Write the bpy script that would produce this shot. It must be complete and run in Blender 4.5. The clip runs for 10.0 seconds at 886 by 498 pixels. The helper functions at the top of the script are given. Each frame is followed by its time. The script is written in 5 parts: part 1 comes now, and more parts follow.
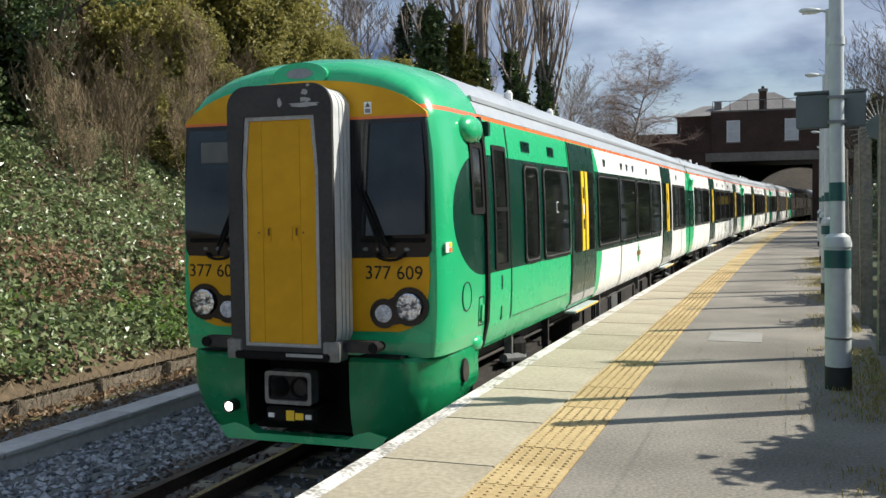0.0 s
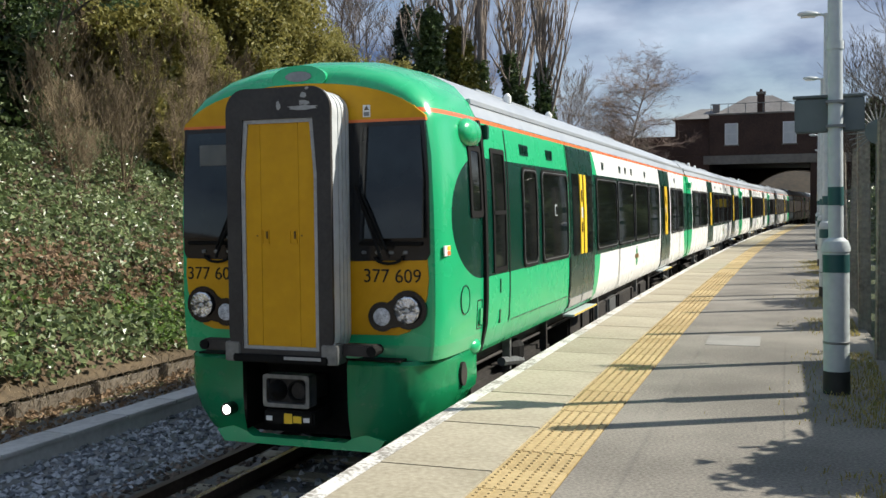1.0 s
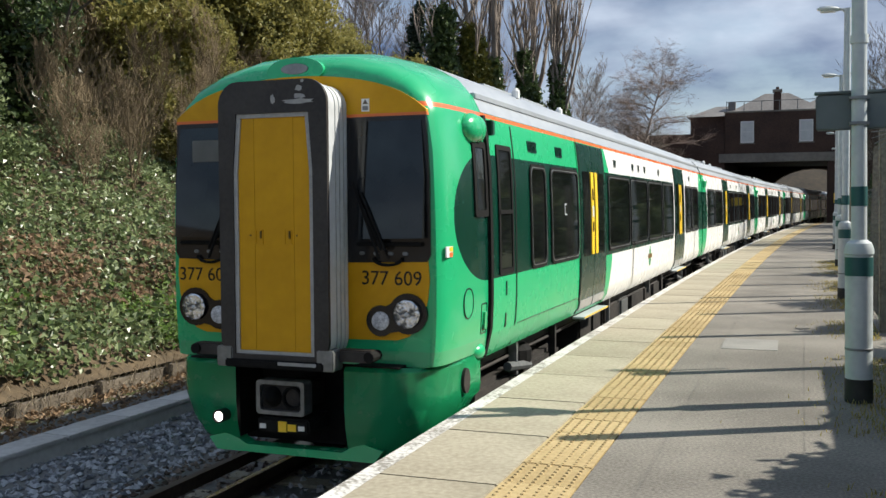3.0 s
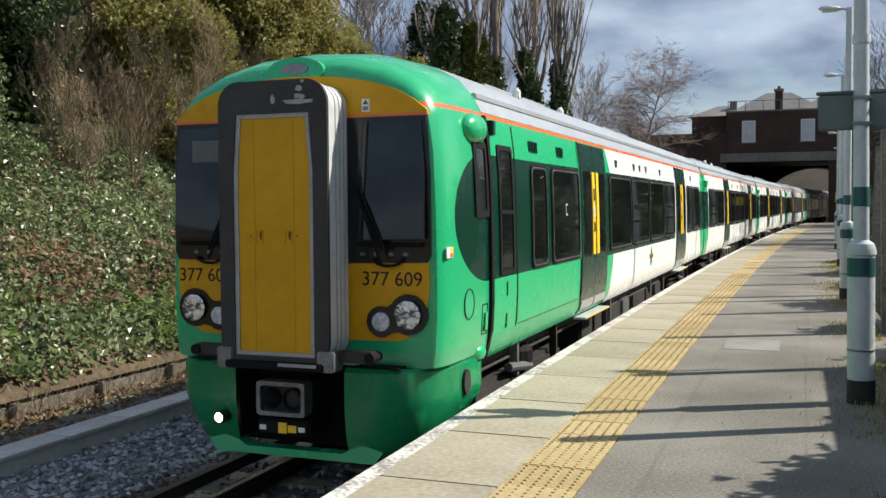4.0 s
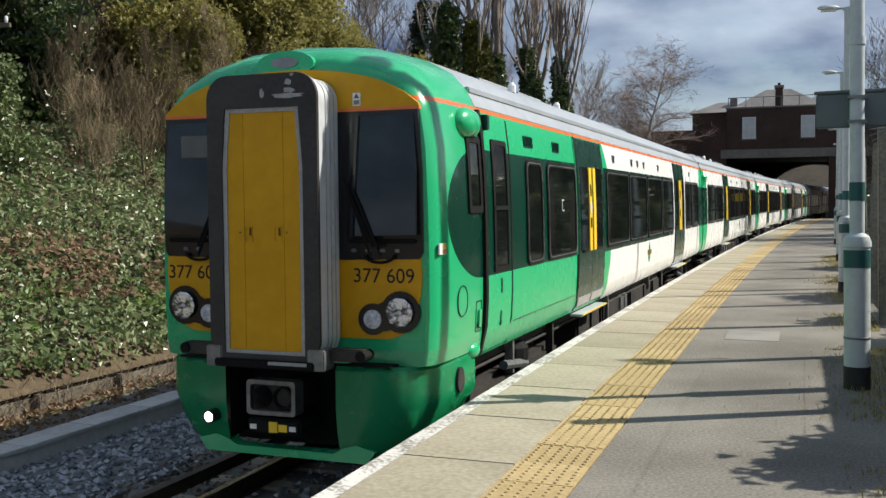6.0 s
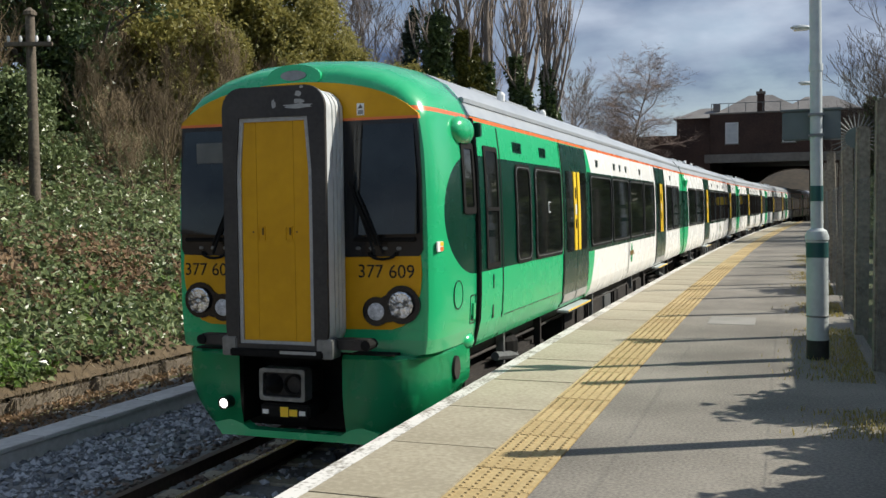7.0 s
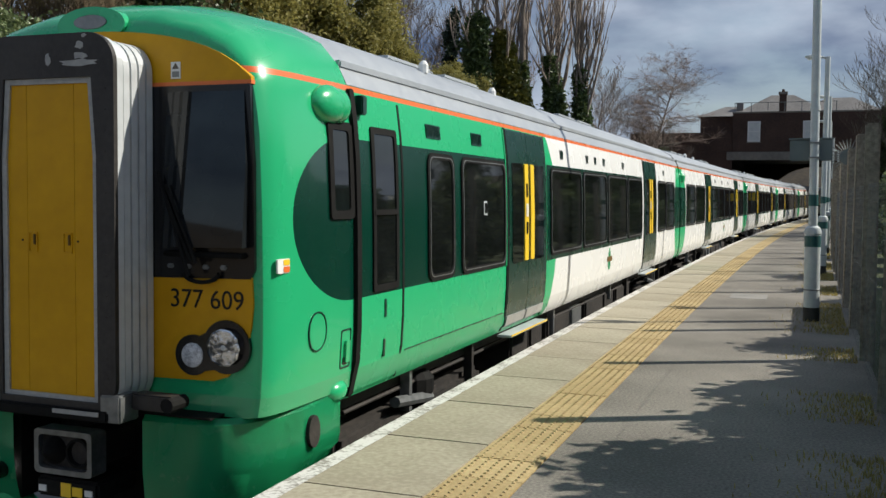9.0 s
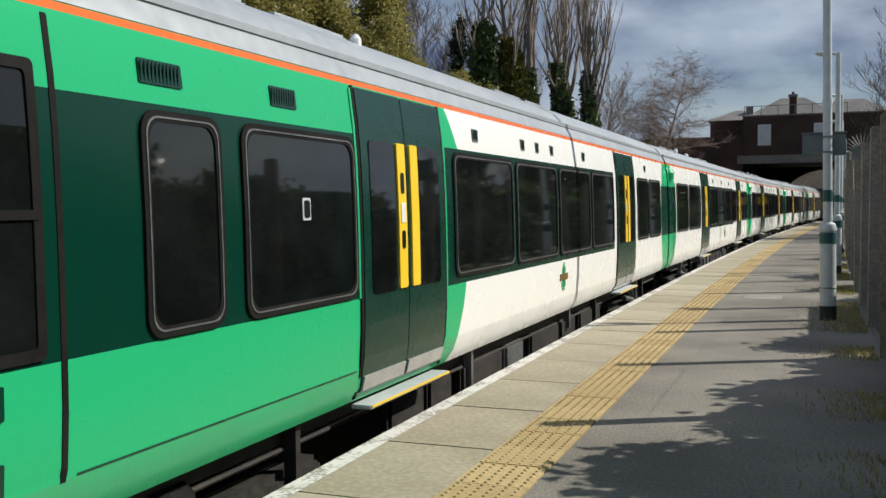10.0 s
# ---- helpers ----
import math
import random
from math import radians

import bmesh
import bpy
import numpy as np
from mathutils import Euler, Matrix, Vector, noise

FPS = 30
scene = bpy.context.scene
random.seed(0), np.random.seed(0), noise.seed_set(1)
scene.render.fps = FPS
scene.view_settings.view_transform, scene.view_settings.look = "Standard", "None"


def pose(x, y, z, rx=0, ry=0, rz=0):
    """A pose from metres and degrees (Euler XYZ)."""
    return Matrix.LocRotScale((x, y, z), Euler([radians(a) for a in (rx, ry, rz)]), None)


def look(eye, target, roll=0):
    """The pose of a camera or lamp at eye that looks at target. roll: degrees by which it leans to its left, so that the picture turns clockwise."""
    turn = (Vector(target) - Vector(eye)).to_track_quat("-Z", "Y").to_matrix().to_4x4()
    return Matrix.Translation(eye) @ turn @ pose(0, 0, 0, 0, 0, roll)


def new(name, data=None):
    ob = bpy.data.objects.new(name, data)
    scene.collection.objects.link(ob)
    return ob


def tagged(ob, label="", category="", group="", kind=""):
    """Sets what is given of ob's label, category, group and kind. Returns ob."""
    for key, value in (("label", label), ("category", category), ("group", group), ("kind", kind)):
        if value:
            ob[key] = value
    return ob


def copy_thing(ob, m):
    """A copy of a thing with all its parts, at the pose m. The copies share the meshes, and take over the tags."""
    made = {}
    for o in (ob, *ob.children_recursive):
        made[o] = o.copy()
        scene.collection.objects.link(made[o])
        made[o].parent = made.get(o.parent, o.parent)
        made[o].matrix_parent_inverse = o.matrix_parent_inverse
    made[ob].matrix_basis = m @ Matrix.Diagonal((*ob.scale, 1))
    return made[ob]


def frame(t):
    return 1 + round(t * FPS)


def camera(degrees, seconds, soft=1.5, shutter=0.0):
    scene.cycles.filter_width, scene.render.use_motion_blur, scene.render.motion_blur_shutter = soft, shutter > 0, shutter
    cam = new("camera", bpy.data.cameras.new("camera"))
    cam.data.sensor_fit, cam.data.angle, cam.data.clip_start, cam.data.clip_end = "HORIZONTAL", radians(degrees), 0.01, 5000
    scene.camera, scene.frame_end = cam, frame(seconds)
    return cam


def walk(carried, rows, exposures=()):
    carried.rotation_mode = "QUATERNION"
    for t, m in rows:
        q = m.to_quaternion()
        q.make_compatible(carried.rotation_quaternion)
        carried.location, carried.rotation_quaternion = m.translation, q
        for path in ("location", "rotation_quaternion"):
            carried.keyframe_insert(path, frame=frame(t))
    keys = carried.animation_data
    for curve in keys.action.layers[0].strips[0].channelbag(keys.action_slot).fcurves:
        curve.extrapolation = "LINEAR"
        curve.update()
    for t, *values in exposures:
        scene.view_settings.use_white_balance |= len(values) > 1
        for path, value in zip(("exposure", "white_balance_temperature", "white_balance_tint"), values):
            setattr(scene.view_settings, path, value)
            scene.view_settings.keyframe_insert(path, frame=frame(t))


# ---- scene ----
PATH = [
    (0, look((2.597, 1.722, 1.633), (-0.661, 11.167, 1.198), -0.72)),
    (0.5, look((2.596, 1.706, 1.638), (-0.657, 11.152, 1.203), -0.69)),
    (1, look((2.592, 1.736, 1.646), (-0.647, 11.188, 1.230), -0.57)),
    (1.5, look((2.589, 1.701, 1.652), (-0.654, 11.151, 1.218), -0.38)),
    (2, look((2.582, 1.750, 1.660), (-0.696, 11.188, 1.240), -0.31)),
    (2.5, look((2.561, 1.980, 1.661), (-0.782, 11.394, 1.222), -0.30)),
    (4, look((2.551, 2.067, 1.669), (-0.833, 11.467, 1.221), -0.36)),
    (4.5, look((2.549, 1.992, 1.683), (-0.837, 11.389, 1.207), -0.23)),
    (5, look((2.541, 1.986, 1.688), (-0.889, 11.366, 1.175), -0.13)),
    (5.5, look((2.529, 1.988, 1.678), (-0.911, 11.364, 1.173), -0.28)),
    (7, look((2.692, 0.030, 1.626), (-0.555, 9.478, 1.196), -0.70)),
    (7.5, look((2.717, -0.806, 1.653), (-0.517, 8.646, 1.210), -0.51)),
    (8, look((2.786, -1.907, 1.692), (-0.510, 7.522, 1.205), -0.27)),
    (8.5, look((2.874, -3.098, 1.722), (-0.442, 6.323, 1.215), 0.07)),
    (9, look((2.873, -3.939, 1.735), (-0.541, 5.444, 1.182), 0.63)),
    (9.5, look((2.859, -4.069, 1.787), (-0.620, 5.286, 1.168), 0.94)),
    (10, look((2.853, -3.636, 1.622), (-0.675, 5.710, 1.181), -0.47)),
]
cam = camera(49, 10.0, 1.5)
walk(cam, PATH, [(0, 0.52), (2.5, 0.47), (5.0, 0.38), (5.7, 0.34), (7.0, 0.26), (8.0, 0.19), (9.0, 0.08), (10.0, 0.04)])

# ---- world and sun ----
SUN_DIR = Vector((0.66, 0.355, 0.66)).normalized()   # towards the sun
world = bpy.data.worlds.new("world")
scene.world = world
world.use_nodes = True
wn, wl = world.node_tree.nodes, world.node_tree.links
bg = wn["Background"]
sky = wn.new("ShaderNodeTexSky")
sky.sky_type = "NISHITA"
sky.sun_disc = False
sky.sun_elevation = math.asin(SUN_DIR.z)
sky.sun_rotation = math.atan2(SUN_DIR.x, SUN_DIR.y)
tc = wn.new("ShaderNodeTexCoord")
mp = wn.new("ShaderNodeMapping")
mp.inputs["Scale"].default_value = (1.0, 1.0, 2.6)
mp.inputs["Location"].default_value = (0.35, 0.1, 0.2)
wl.new(tc.outputs["Generated"], mp.inputs["Vector"])
cn = wn.new("ShaderNodeTexNoise")
cn.inputs["Scale"].default_value, cn.inputs["Detail"].default_value, cn.inputs["Roughness"].default_value = 3.0, 8.0, 0.58
wl.new(mp.outputs["Vector"], cn.inputs["Vector"])
cr = wn.new("ShaderNodeValToRGB")
cr.color_ramp.elements[0].position, cr.color_ramp.elements[1].position = 0.36, 0.56
wl.new(cn.outputs["Fac"], cr.inputs["Fac"])
cn2 = wn.new("ShaderNodeTexNoise")
cn2.inputs["Scale"].default_value, cn2.inputs["Detail"].default_value = 3.6, 8.0
wl.new(mp.outputs["Vector"], cn2.inputs["Vector"])
cr2 = wn.new("ShaderNodeValToRGB")
e = cr2.color_ramp.elements
e[0].position, e[0].color = 0.40, (0.98, 1.52, 2.8, 1)
e[1].position, e[1].color = 0.66, (6.4, 7.3, 8.6, 1)
wl.new(cn2.outputs["Fac"], cr2.inputs["Fac"])
mx = wn.new("ShaderNodeMix")
mx.data_type = "RGBA"
wl.new(cr.outputs["Color"], mx.inputs[0])
wl.new(sky.outputs["Color"], mx.inputs[6])
wl.new(cr2.outputs["Color"], mx.inputs[7])
wl.new(mx.outputs[2], bg.inputs["Color"])
bg.inputs["Strength"].default_value = 0.085
sun = new("sun", bpy.data.lights.new("sun", "SUN"))
sun.data.energy, sun.data.angle, sun.data.color = 5.0, radians(0.55), (1.0, 0.945, 0.84)
sun.matrix_world = look(SUN_DIR * 100, (0, 0, 0))

# ---- the line of the track: straight near, bending gently to the east further on ----
BEND = 0.00045
TRACK_X = -1.45
RAIL_Z = -0.84
GROUND_Z = -1.02


def bend(y):
    return BEND * max(y, 0.0) ** 2


# ---- materials ----
def nodes_of(name):
    m = bpy.data.materials.new(name)
    m.use_nodes = True
    return m, m.node_tree.nodes, m.node_tree.links, m.node_tree.nodes["Principled BSDF"]


def surface(name, c1, c2, scale=8.0, coarse=0.7, rough=0.6, metal=0.0, bump=0.0, bscale=60.0, coat=0.0, island=0.0, rvar=0.08, lo=0.35, hi=0.65):
    """A surface with variation at two scales, in metres, and fine relief."""
    m, n, l, p = nodes_of(name)
    t = n.new("ShaderNodeTexCoord")
    a = n.new("ShaderNodeTexNoise")
    a.inputs["Scale"].default_value, a.inputs["Detail"].default_value = scale, 6
    b = n.new("ShaderNodeTexNoise")
    b.inputs["Scale"].default_value, b.inputs["Detail"].default_value = coarse, 4
    for q in (a, b):
        l.new(t.outputs["Object"], q.inputs["Vector"])
    add = n.new("ShaderNodeMath")
    add.operation = "ADD"
    l.new(a.outputs["Fac"], add.inputs[0]), l.new(b.outputs["Fac"], add.inputs[1])
    half = n.new("ShaderNodeMath")
    half.operation, half.inputs[1].default_value = "MULTIPLY", 0.5
    l.new(add.outputs[0], half.inputs[0])
    last = half.outputs[0]
    if island:
        g = n.new("ShaderNodeNewGeometry")
        o = n.new("ShaderNodeObjectInfo")
        s = n.new("ShaderNodeMath")
        s.operation = "ADD"
        l.new(g.outputs["Random Per Island"], s.inputs[0]), l.new(o.outputs["Random"], s.inputs[1])
        f = n.new("ShaderNodeMath")
        f.operation = "FRACT"
        l.new(s.outputs[0], f.inputs[0])
        k = n.new("ShaderNodeMath")
        k.operation, k.inputs[1].default_value, k.inputs[2].default_value = "MULTIPLY_ADD", island, -island / 2
        l.new(f.outputs[0], k.inputs[0])
        z = n.new("ShaderNodeMath")
        z.operation = "ADD"
        l.new(last, z.inputs[0]), l.new(k.outputs[0], z.inputs[1])
        last = z.outputs[0]
    r = n.new("ShaderNodeValToRGB")
    r.color_ramp.elements[0].position, r.color_ramp.elements[1].position = lo, hi
    r.color_ramp.elements[0].color, r.color_ramp.elements[1].color = (*c1, 1), (*c2, 1)
    l.new(last, r.inputs["Fac"])
    l.new(r.outputs["Color"], p.inputs["Base Color"])
    rr = n.new("ShaderNodeMapRange")
    rr.inputs["To Min"].default_value, rr.inputs["To Max"].default_value = max(rough - rvar, 0.02), min(rough + rvar, 1)
    l.new(a.outputs["Fac"], rr.inputs["Value"])
    l.new(rr.outputs["Result"], p.inputs["Roughness"])
    p.inputs["Metallic"].default_value, p.inputs["Coat Weight"].default_value = metal, coat
    if bump:
        c = n.new("ShaderNodeTexNoise")
        c.inputs["Scale"].default_value, c.inputs["Detail"].default_value = bscale, 5
        l.new(t.outputs["Object"], c.inputs["Vector"])
        bb = n.new("ShaderNodeBump")
        bb.inputs["Strength"].default_value, bb.inputs["Distance"].default_value = bump, 0.6 / bscale
        l.new(c.outputs["Fac"], bb.inputs["Height"]), l.new(bb.outputs["Normal"], p.inputs["Normal"])
    return m


LIGHT_GREEN = (0.019, 0.43, 0.175)
DARK_GREEN = (0.0008, 0.034, 0.021)
WHITE = (0.84, 0.85, 0.83)
YELLOW = (0.78, 0.40, 0.008)
M = {}
M["light_green"] = surface("green_paint", LIGHT_GREEN, (0.022, 0.44, 0.18), 5, 0.6, 0.26, coat=0.35)
M["dark_green"] = surface("dark_green_paint", DARK_GREEN, (0.0018, 0.034, 0.023), 5, 0.6, 0.28, coat=0.1)
M["white"] = surface("white_paint", WHITE, (0.74, 0.75, 0.72), 6, 0.6, 0.35, coat=0.2)
M["yellow"] = surface("yellow_paint", (0.58, 0.295, 0.002), (0.68, 0.36, 0.004), 9, 1.2, 0.45, bump=0.05)
M["yellow"].node_tree.nodes["Principled BSDF"].inputs["Specular IOR Level"].default_value = 0.3
M["bright_yellow"] = surface("bright_yellow_paint", (0.85, 0.55, 0.02), (0.9, 0.6, 0.03), 9, 1.2, 0.45)
M["orange"] = surface("orange_line_paint", (0.75, 0.16, 0.035), (0.80, 0.19, 0.05), 8, 1, 0.4)
M["roof"] = surface("grey_roof_paint", (0.36, 0.39, 0.42), (0.46, 0.49, 0.51), 7, 0.5, 0.36, metal=0.25, bump=0.05, bscale=20)
M["under"] = surface("underframe_grime", (0.010, 0.009, 0.008), (0.045, 0.038, 0.032), 12, 1.5, 0.75, bump=0.3, bscale=40)
M["grey_metal"] = surface("worn_grey_metal", (0.13, 0.14, 0.14), (0.28, 0.29, 0.29), 14, 2, 0.45, metal=0.6, bump=0.1)
M["silver"] = surface("silver_bellows_rubber", (0.52, 0.55, 0.56), (0.66, 0.69, 0.70), 10, 1.5, 0.42, metal=0.1)
M["black_rubber"] = surface("black_rubber", (0.005, 0.005, 0.005), (0.014, 0.014, 0.013), 20, 2, 0.75, bump=0.1)
M["black_rubber"].node_tree.nodes["Principled BSDF"].inputs["Specular IOR Level"].default_value = 0.15
M["gangway_grey"] = surface("scuffed_dark_grey_frame", (0.017, 0.015, 0.014), (0.042, 0.038, 0.034), 26, 3, 0.55, bump=0.2, bscale=90)
M["scuff"] = surface("bare_scuffed_metal", (0.30, 0.30, 0.29), (0.45, 0.45, 0.43), 30, 4, 0.5, bump=0.2)
M["black"] = surface("gloss_black_surround", (0.006, 0.006, 0.007), (0.012, 0.012, 0.013), 8, 1, 0.22)
# dark and bright blotches in the colour imitate reflections in the headlight
M["chrome"] = surface("lamp_reflector_painted_glints", (0.10, 0.11, 0.12), (0.85, 0.86, 0.88), 38, 12, 0.07, metal=1.0, bump=0.6, bscale=40, lo=0.44, hi=0.56)


def glass_dark(name, tint, rough=0.04):
    m, n, l, p = nodes_of(name)
    t = n.new("ShaderNodeTexCoord")
    a = n.new("ShaderNodeTexNoise")
    a.inputs["Scale"].default_value, a.inputs["Detail"].default_value = 2.5, 3
    l.new(t.outputs["Object"], a.inputs["Vector"])
    r = n.new("ShaderNodeValToRGB")
    r.color_ramp.elements[0].position, r.color_ramp.elements[1].position = 0.4, 0.7
    r.color_ramp.elements[0].color = (*[c * 0.5 for c in tint], 1)
    r.color_ramp.elements[1].color = (*tint, 1)
    l.new(a.outputs["Fac"], r.inputs["Fac"]), l.new(r.outputs["Color"], p.inputs["Base Color"])
    p.inputs["Roughness"].default_value, p.inputs["IOR"].default_value = rough, 1.5
    return m


M["glass"] = glass_dark("tinted_window_glass", (0.009, 0.011, 0.011))
M["windscreen"] = glass_dark("windscreen_glass", (0.020, 0.024, 0.027), 0.03)
m_, n_, l_, p_ = nodes_of("lit_lamp")
p_.inputs["Emission Color"].default_value, p_.inputs["Emission Strength"].default_value = (1, 0.97, 0.9, 1), 7.0
M["lit"] = m_


def livery(name, discs, bands, end):
    """Body side paint: green, white past a curve, dark green window band. Lengths along the carriage in metres."""
    m, n, l, p = nodes_of(name)
    t = n.new("ShaderNodeTexCoord")
    s = n.new("ShaderNodeSeparateXYZ")
    l.new(t.outputs["Object"], s.inputs[0])
    v, z = s.outputs["Y"], s.outputs["Z"]

    def op(kind, a, b=0.0, c=None):
        q = n.new("ShaderNodeMath")
        q.operation = kind
        for i, w in enumerate((a, b) if c is None else (a, b, c)):
            if isinstance(w, (int, float)):
                q.inputs[i].default_value = w
            else:
                l.new(w, q.inputs[i])
        return q.outputs[0]

    def inside(cv, cz, r):
        dv, dz = op("SUBTRACT", v, cv), op("SUBTRACT", z, cz)
        return op("LESS_THAN", op("ADD", op("MULTIPLY", dv, dv), op("MULTIPLY", dz, dz)), r * r)

    def span(w, a, b):
        return op("MULTIPLY", op("GREATER_THAN", w, a), op("LESS_THAN", w, b))

    green = op("LESS_THAN", z, -9)
    for cv, cz, r, a, b in discs:
        green = op("MAXIMUM", green, op("MULTIPLY", inside(cv, cz, r), span(v, a, b)))
    for a, b in end:
        green = op("MAXIMUM", green, span(v, a, b))
    dark = op("LESS_THAN", z, -9)
    for a, b, z0, z1 in bands:
        dark = op("MAXIMUM", dark, op("MULTIPLY", span(v, a, b), span(z, z0, z1)))
    if name.startswith("cab"):
        dv, dz = op("MULTIPLY", op("SUBTRACT", v, 1.45), 0.70), op("SUBTRACT", z, 1.56)
        dark = op("MAXIMUM", dark, op("LESS_THAN", op("ADD", op("MULTIPLY", dv, dv), op("MULTIPLY", dz, dz)), 0.58 ** 2))
    dirt = n.new("ShaderNodeTexNoise")
    dirt.inputs["Scale"].default_value, dirt.inputs["Detail"].default_value = 2.0, 6
    l.new(t.outputs["Object"], dirt.inputs["Vector"])

    def mix(f, a, b):
        q = n.new("ShaderNodeMix")
        q.data_type = "RGBA"
        for i, w in ((0, f), (6, a), (7, b)):
            if isinstance(w, tuple):
                q.inputs[i].default_value = (*w, 1)
            else:
                l.new(w, q.inputs[i])
        return q.outputs[2]

    c = mix(green, WHITE, LIGHT_GREEN)
    c = mix(dark, c, DARK_GREEN)
    line = span(z, 2.475, 2.515)
    c = mix(line, c, (0.75, 0.16, 0.035))
    grime = op("MULTIPLY", op("MULTIPLY", op("LESS_THAN", z, 0.46), 0.35), dirt.outputs["Fac"])
    c = mix(grime, c, (0.16, 0.15, 0.12))
    l.new(c, p.inputs["Base Color"])
    rr = n.new("ShaderNodeMapRange")
    rr.inputs["To Min"].default_value, rr.inputs["To Max"].default_value = 0.2, 0.34
    l.new(dirt.outputs["Fac"], rr.inputs["Value"]), l.new(rr.outputs["Result"], p.inputs["Roughness"])
    p.inputs["Coat Weight"].default_value, p.inputs["Coat Roughness"].default_value = (0.5 if "nose" in name else 0.0), 0.05
    p.inputs["Specular IOR Level"].default_value = 0.5 if "nose" in name else 0.28
    bn = n.new("ShaderNodeTexNoise")
    bn.inputs["Scale"].default_value = 1.3
    l.new(t.outputs["Object"], bn.inputs["Vector"])
    bb = n.new("ShaderNodeBump")
    bb.inputs["Strength"].default_value, bb.inputs["Distance"].default_value = 0.03, 0.02
    l.new(bn.outputs["Fac"], bb.inputs["Height"]), l.new(bb.outputs["Normal"], p.inputs["Normal"])
    return m


CAR = 20.4
M["cab_livery"] = livery("cab_carriage_livery", [(5.75, 1.35, 1.75, 5.0, 8.0), (CAR + 0.35, 1.35, 1.45, 18.0, 21.0)],
                         [(1.4, 5.22, 0.98, 2.13), (6.98, 14.4, 0.93, 2.13), (19.35, 20.5, 0.98, 2.0)], [(-1.0, 5.3)])
M["nose_livery"] = livery("cab_nose_livery", [], [(1.4, 5.22, 0.98, 2.13)], [(-1.0, 5.3)])
M["car_livery"] = livery("carriage_livery", [(-0.35, 1.35, 1.45, -1.0, 1.6), (CAR + 0.35, 1.35, 1.45, 18.0, 21.0)],
                         [(-0.1, 1.05, 0.98, 2.0), (6.98, 14.0, 0.93, 2.13), (19.35, 20.5, 0.98, 2.0)], [])


# ---- mesh helpers ----
def part(name, bm, material, parent, label="", smooth=False):
    """Links a bmesh as one mesh under a thing or under a part."""
    me = bpy.data.meshes.new(name)
    bmesh.ops.recalc_face_normals(bm, faces=bm.faces[:])
    bm.to_mesh(me)
    bm.free()
    me.materials.append(material)
    if smooth:
        me.shade_smooth()
        me.set_sharp_from_angle(angle=radians(32))
    ob = new(name, me)
    if parent is not None:
        ob.parent = parent
    if label:
        tagged(ob, label)
    return ob


def rigid(name, label, category, group="", kind=""):
    return tagged(new(name), label, category, group, kind)


def box(bm, x0, x1, y0, y1, z0, z1, bevel=0.0):
    vs = bmesh.ops.create_cube(bm, size=1.0)["verts"]
    for w in vs:
        w.co = Vector((x0 + (w.co.x + 0.5) * (x1 - x0), y0 + (w.co.y + 0.5) * (y1 - y0), z0 + (w.co.z + 0.5) * (z1 - z0)))
    if bevel:
        es = {ed for w in vs for ed in w.link_edges}
        bmesh.ops.bevel(bm, geom=list(es), offset=bevel, segments=2, affect="EDGES")
    return bm


def boxed(*a, bevel=0.0):
    return box(bmesh.new(), *a, bevel=bevel)


def tube(bm, pts, radii, sides=8, caps=True):
    """A tapered tube along points."""
    rings = []
    for i, p in enumerate(pts):
        p = Vector(p)
        d = (Vector(pts[min(i + 1, len(pts) - 1)]) - Vector(pts[max(i - 1, 0)])).normalized()
        a = d.cross(Vector((0, 0, 1)) if abs(d.z) < 0.9 else Vector((1, 0, 0))).normalized()
        b = d.cross(a)
        r = radii[i] if isinstance(radii, (list, tuple)) else radii
        rings.append([bm.verts.new(p + (a * math.cos(k * math.tau / sides) + b * math.sin(k * math.tau / sides)) * r) for k in range(sides)])
    for u, w in zip(rings, rings[1:]):
        for k in range(sides):
            bm.faces.new((u[k], u[(k + 1) % sides], w[(k + 1) % sides], w[k]))
    if caps:
        bm.faces.new(rings[0][::-1]), bm.faces.new(rings[-1])
    return bm


def extruded(bm, outline, y0, y1, inner=None):
    """A plate in the x-z plane with that outline, from y0 to y1; with a hole if inner (same count) is given."""
    def ring(pts, y):
        return [bm.verts.new((x, y, z)) for x, z in pts]
    n = len(outline)
    a, b = ring(outline, y0), ring(outline, y1)
    for k in range(n):
        bm.faces.new((a[k], a[(k + 1) % n], b[(k + 1) % n], b[k]))
    if inner is None:
        bm.faces.new(a), bm.faces.new(b[::-1])
    else:
        c, d = ring(inner, y0), ring(inner, y1)
        for k in range(n):
            j = (k + 1) % n
            bm.faces.new((a[k], c[k], c[j], a[j])), bm.faces.new((b[k], b[j], d[j], d[k])), bm.faces.new((c[k], d[k], d[j], c[j]))
    return bm


def rounded(x0, x1, z0, z1, r, seg=5):
    out = []
    for cx, cz, s in ((x1 - r, z1 - r, 0), (x0 + r, z1 - r, 1), (x0 + r, z0 + r, 2), (x1 - r, z0 + r, 3)):
        out += [(cx + r * math.cos((s + k / seg) * math.pi / 2), cz + r * math.sin((s + k / seg) * math.pi / 2)) for k in range(seg + 1)]
    return out


def scatter_mesh(name, verts, faces, material, parent=None, label="", category="", kind="", smooth=False):
    me = bpy.data.meshes.new(name)
    me.from_pydata(verts, [], faces)
    me.materials.append(material)
    if smooth:
        me.shade_smooth()
    ob = new(name, me)
    if parent is not None:
        ob.parent = parent
    return tagged(ob, label, category, "", kind)


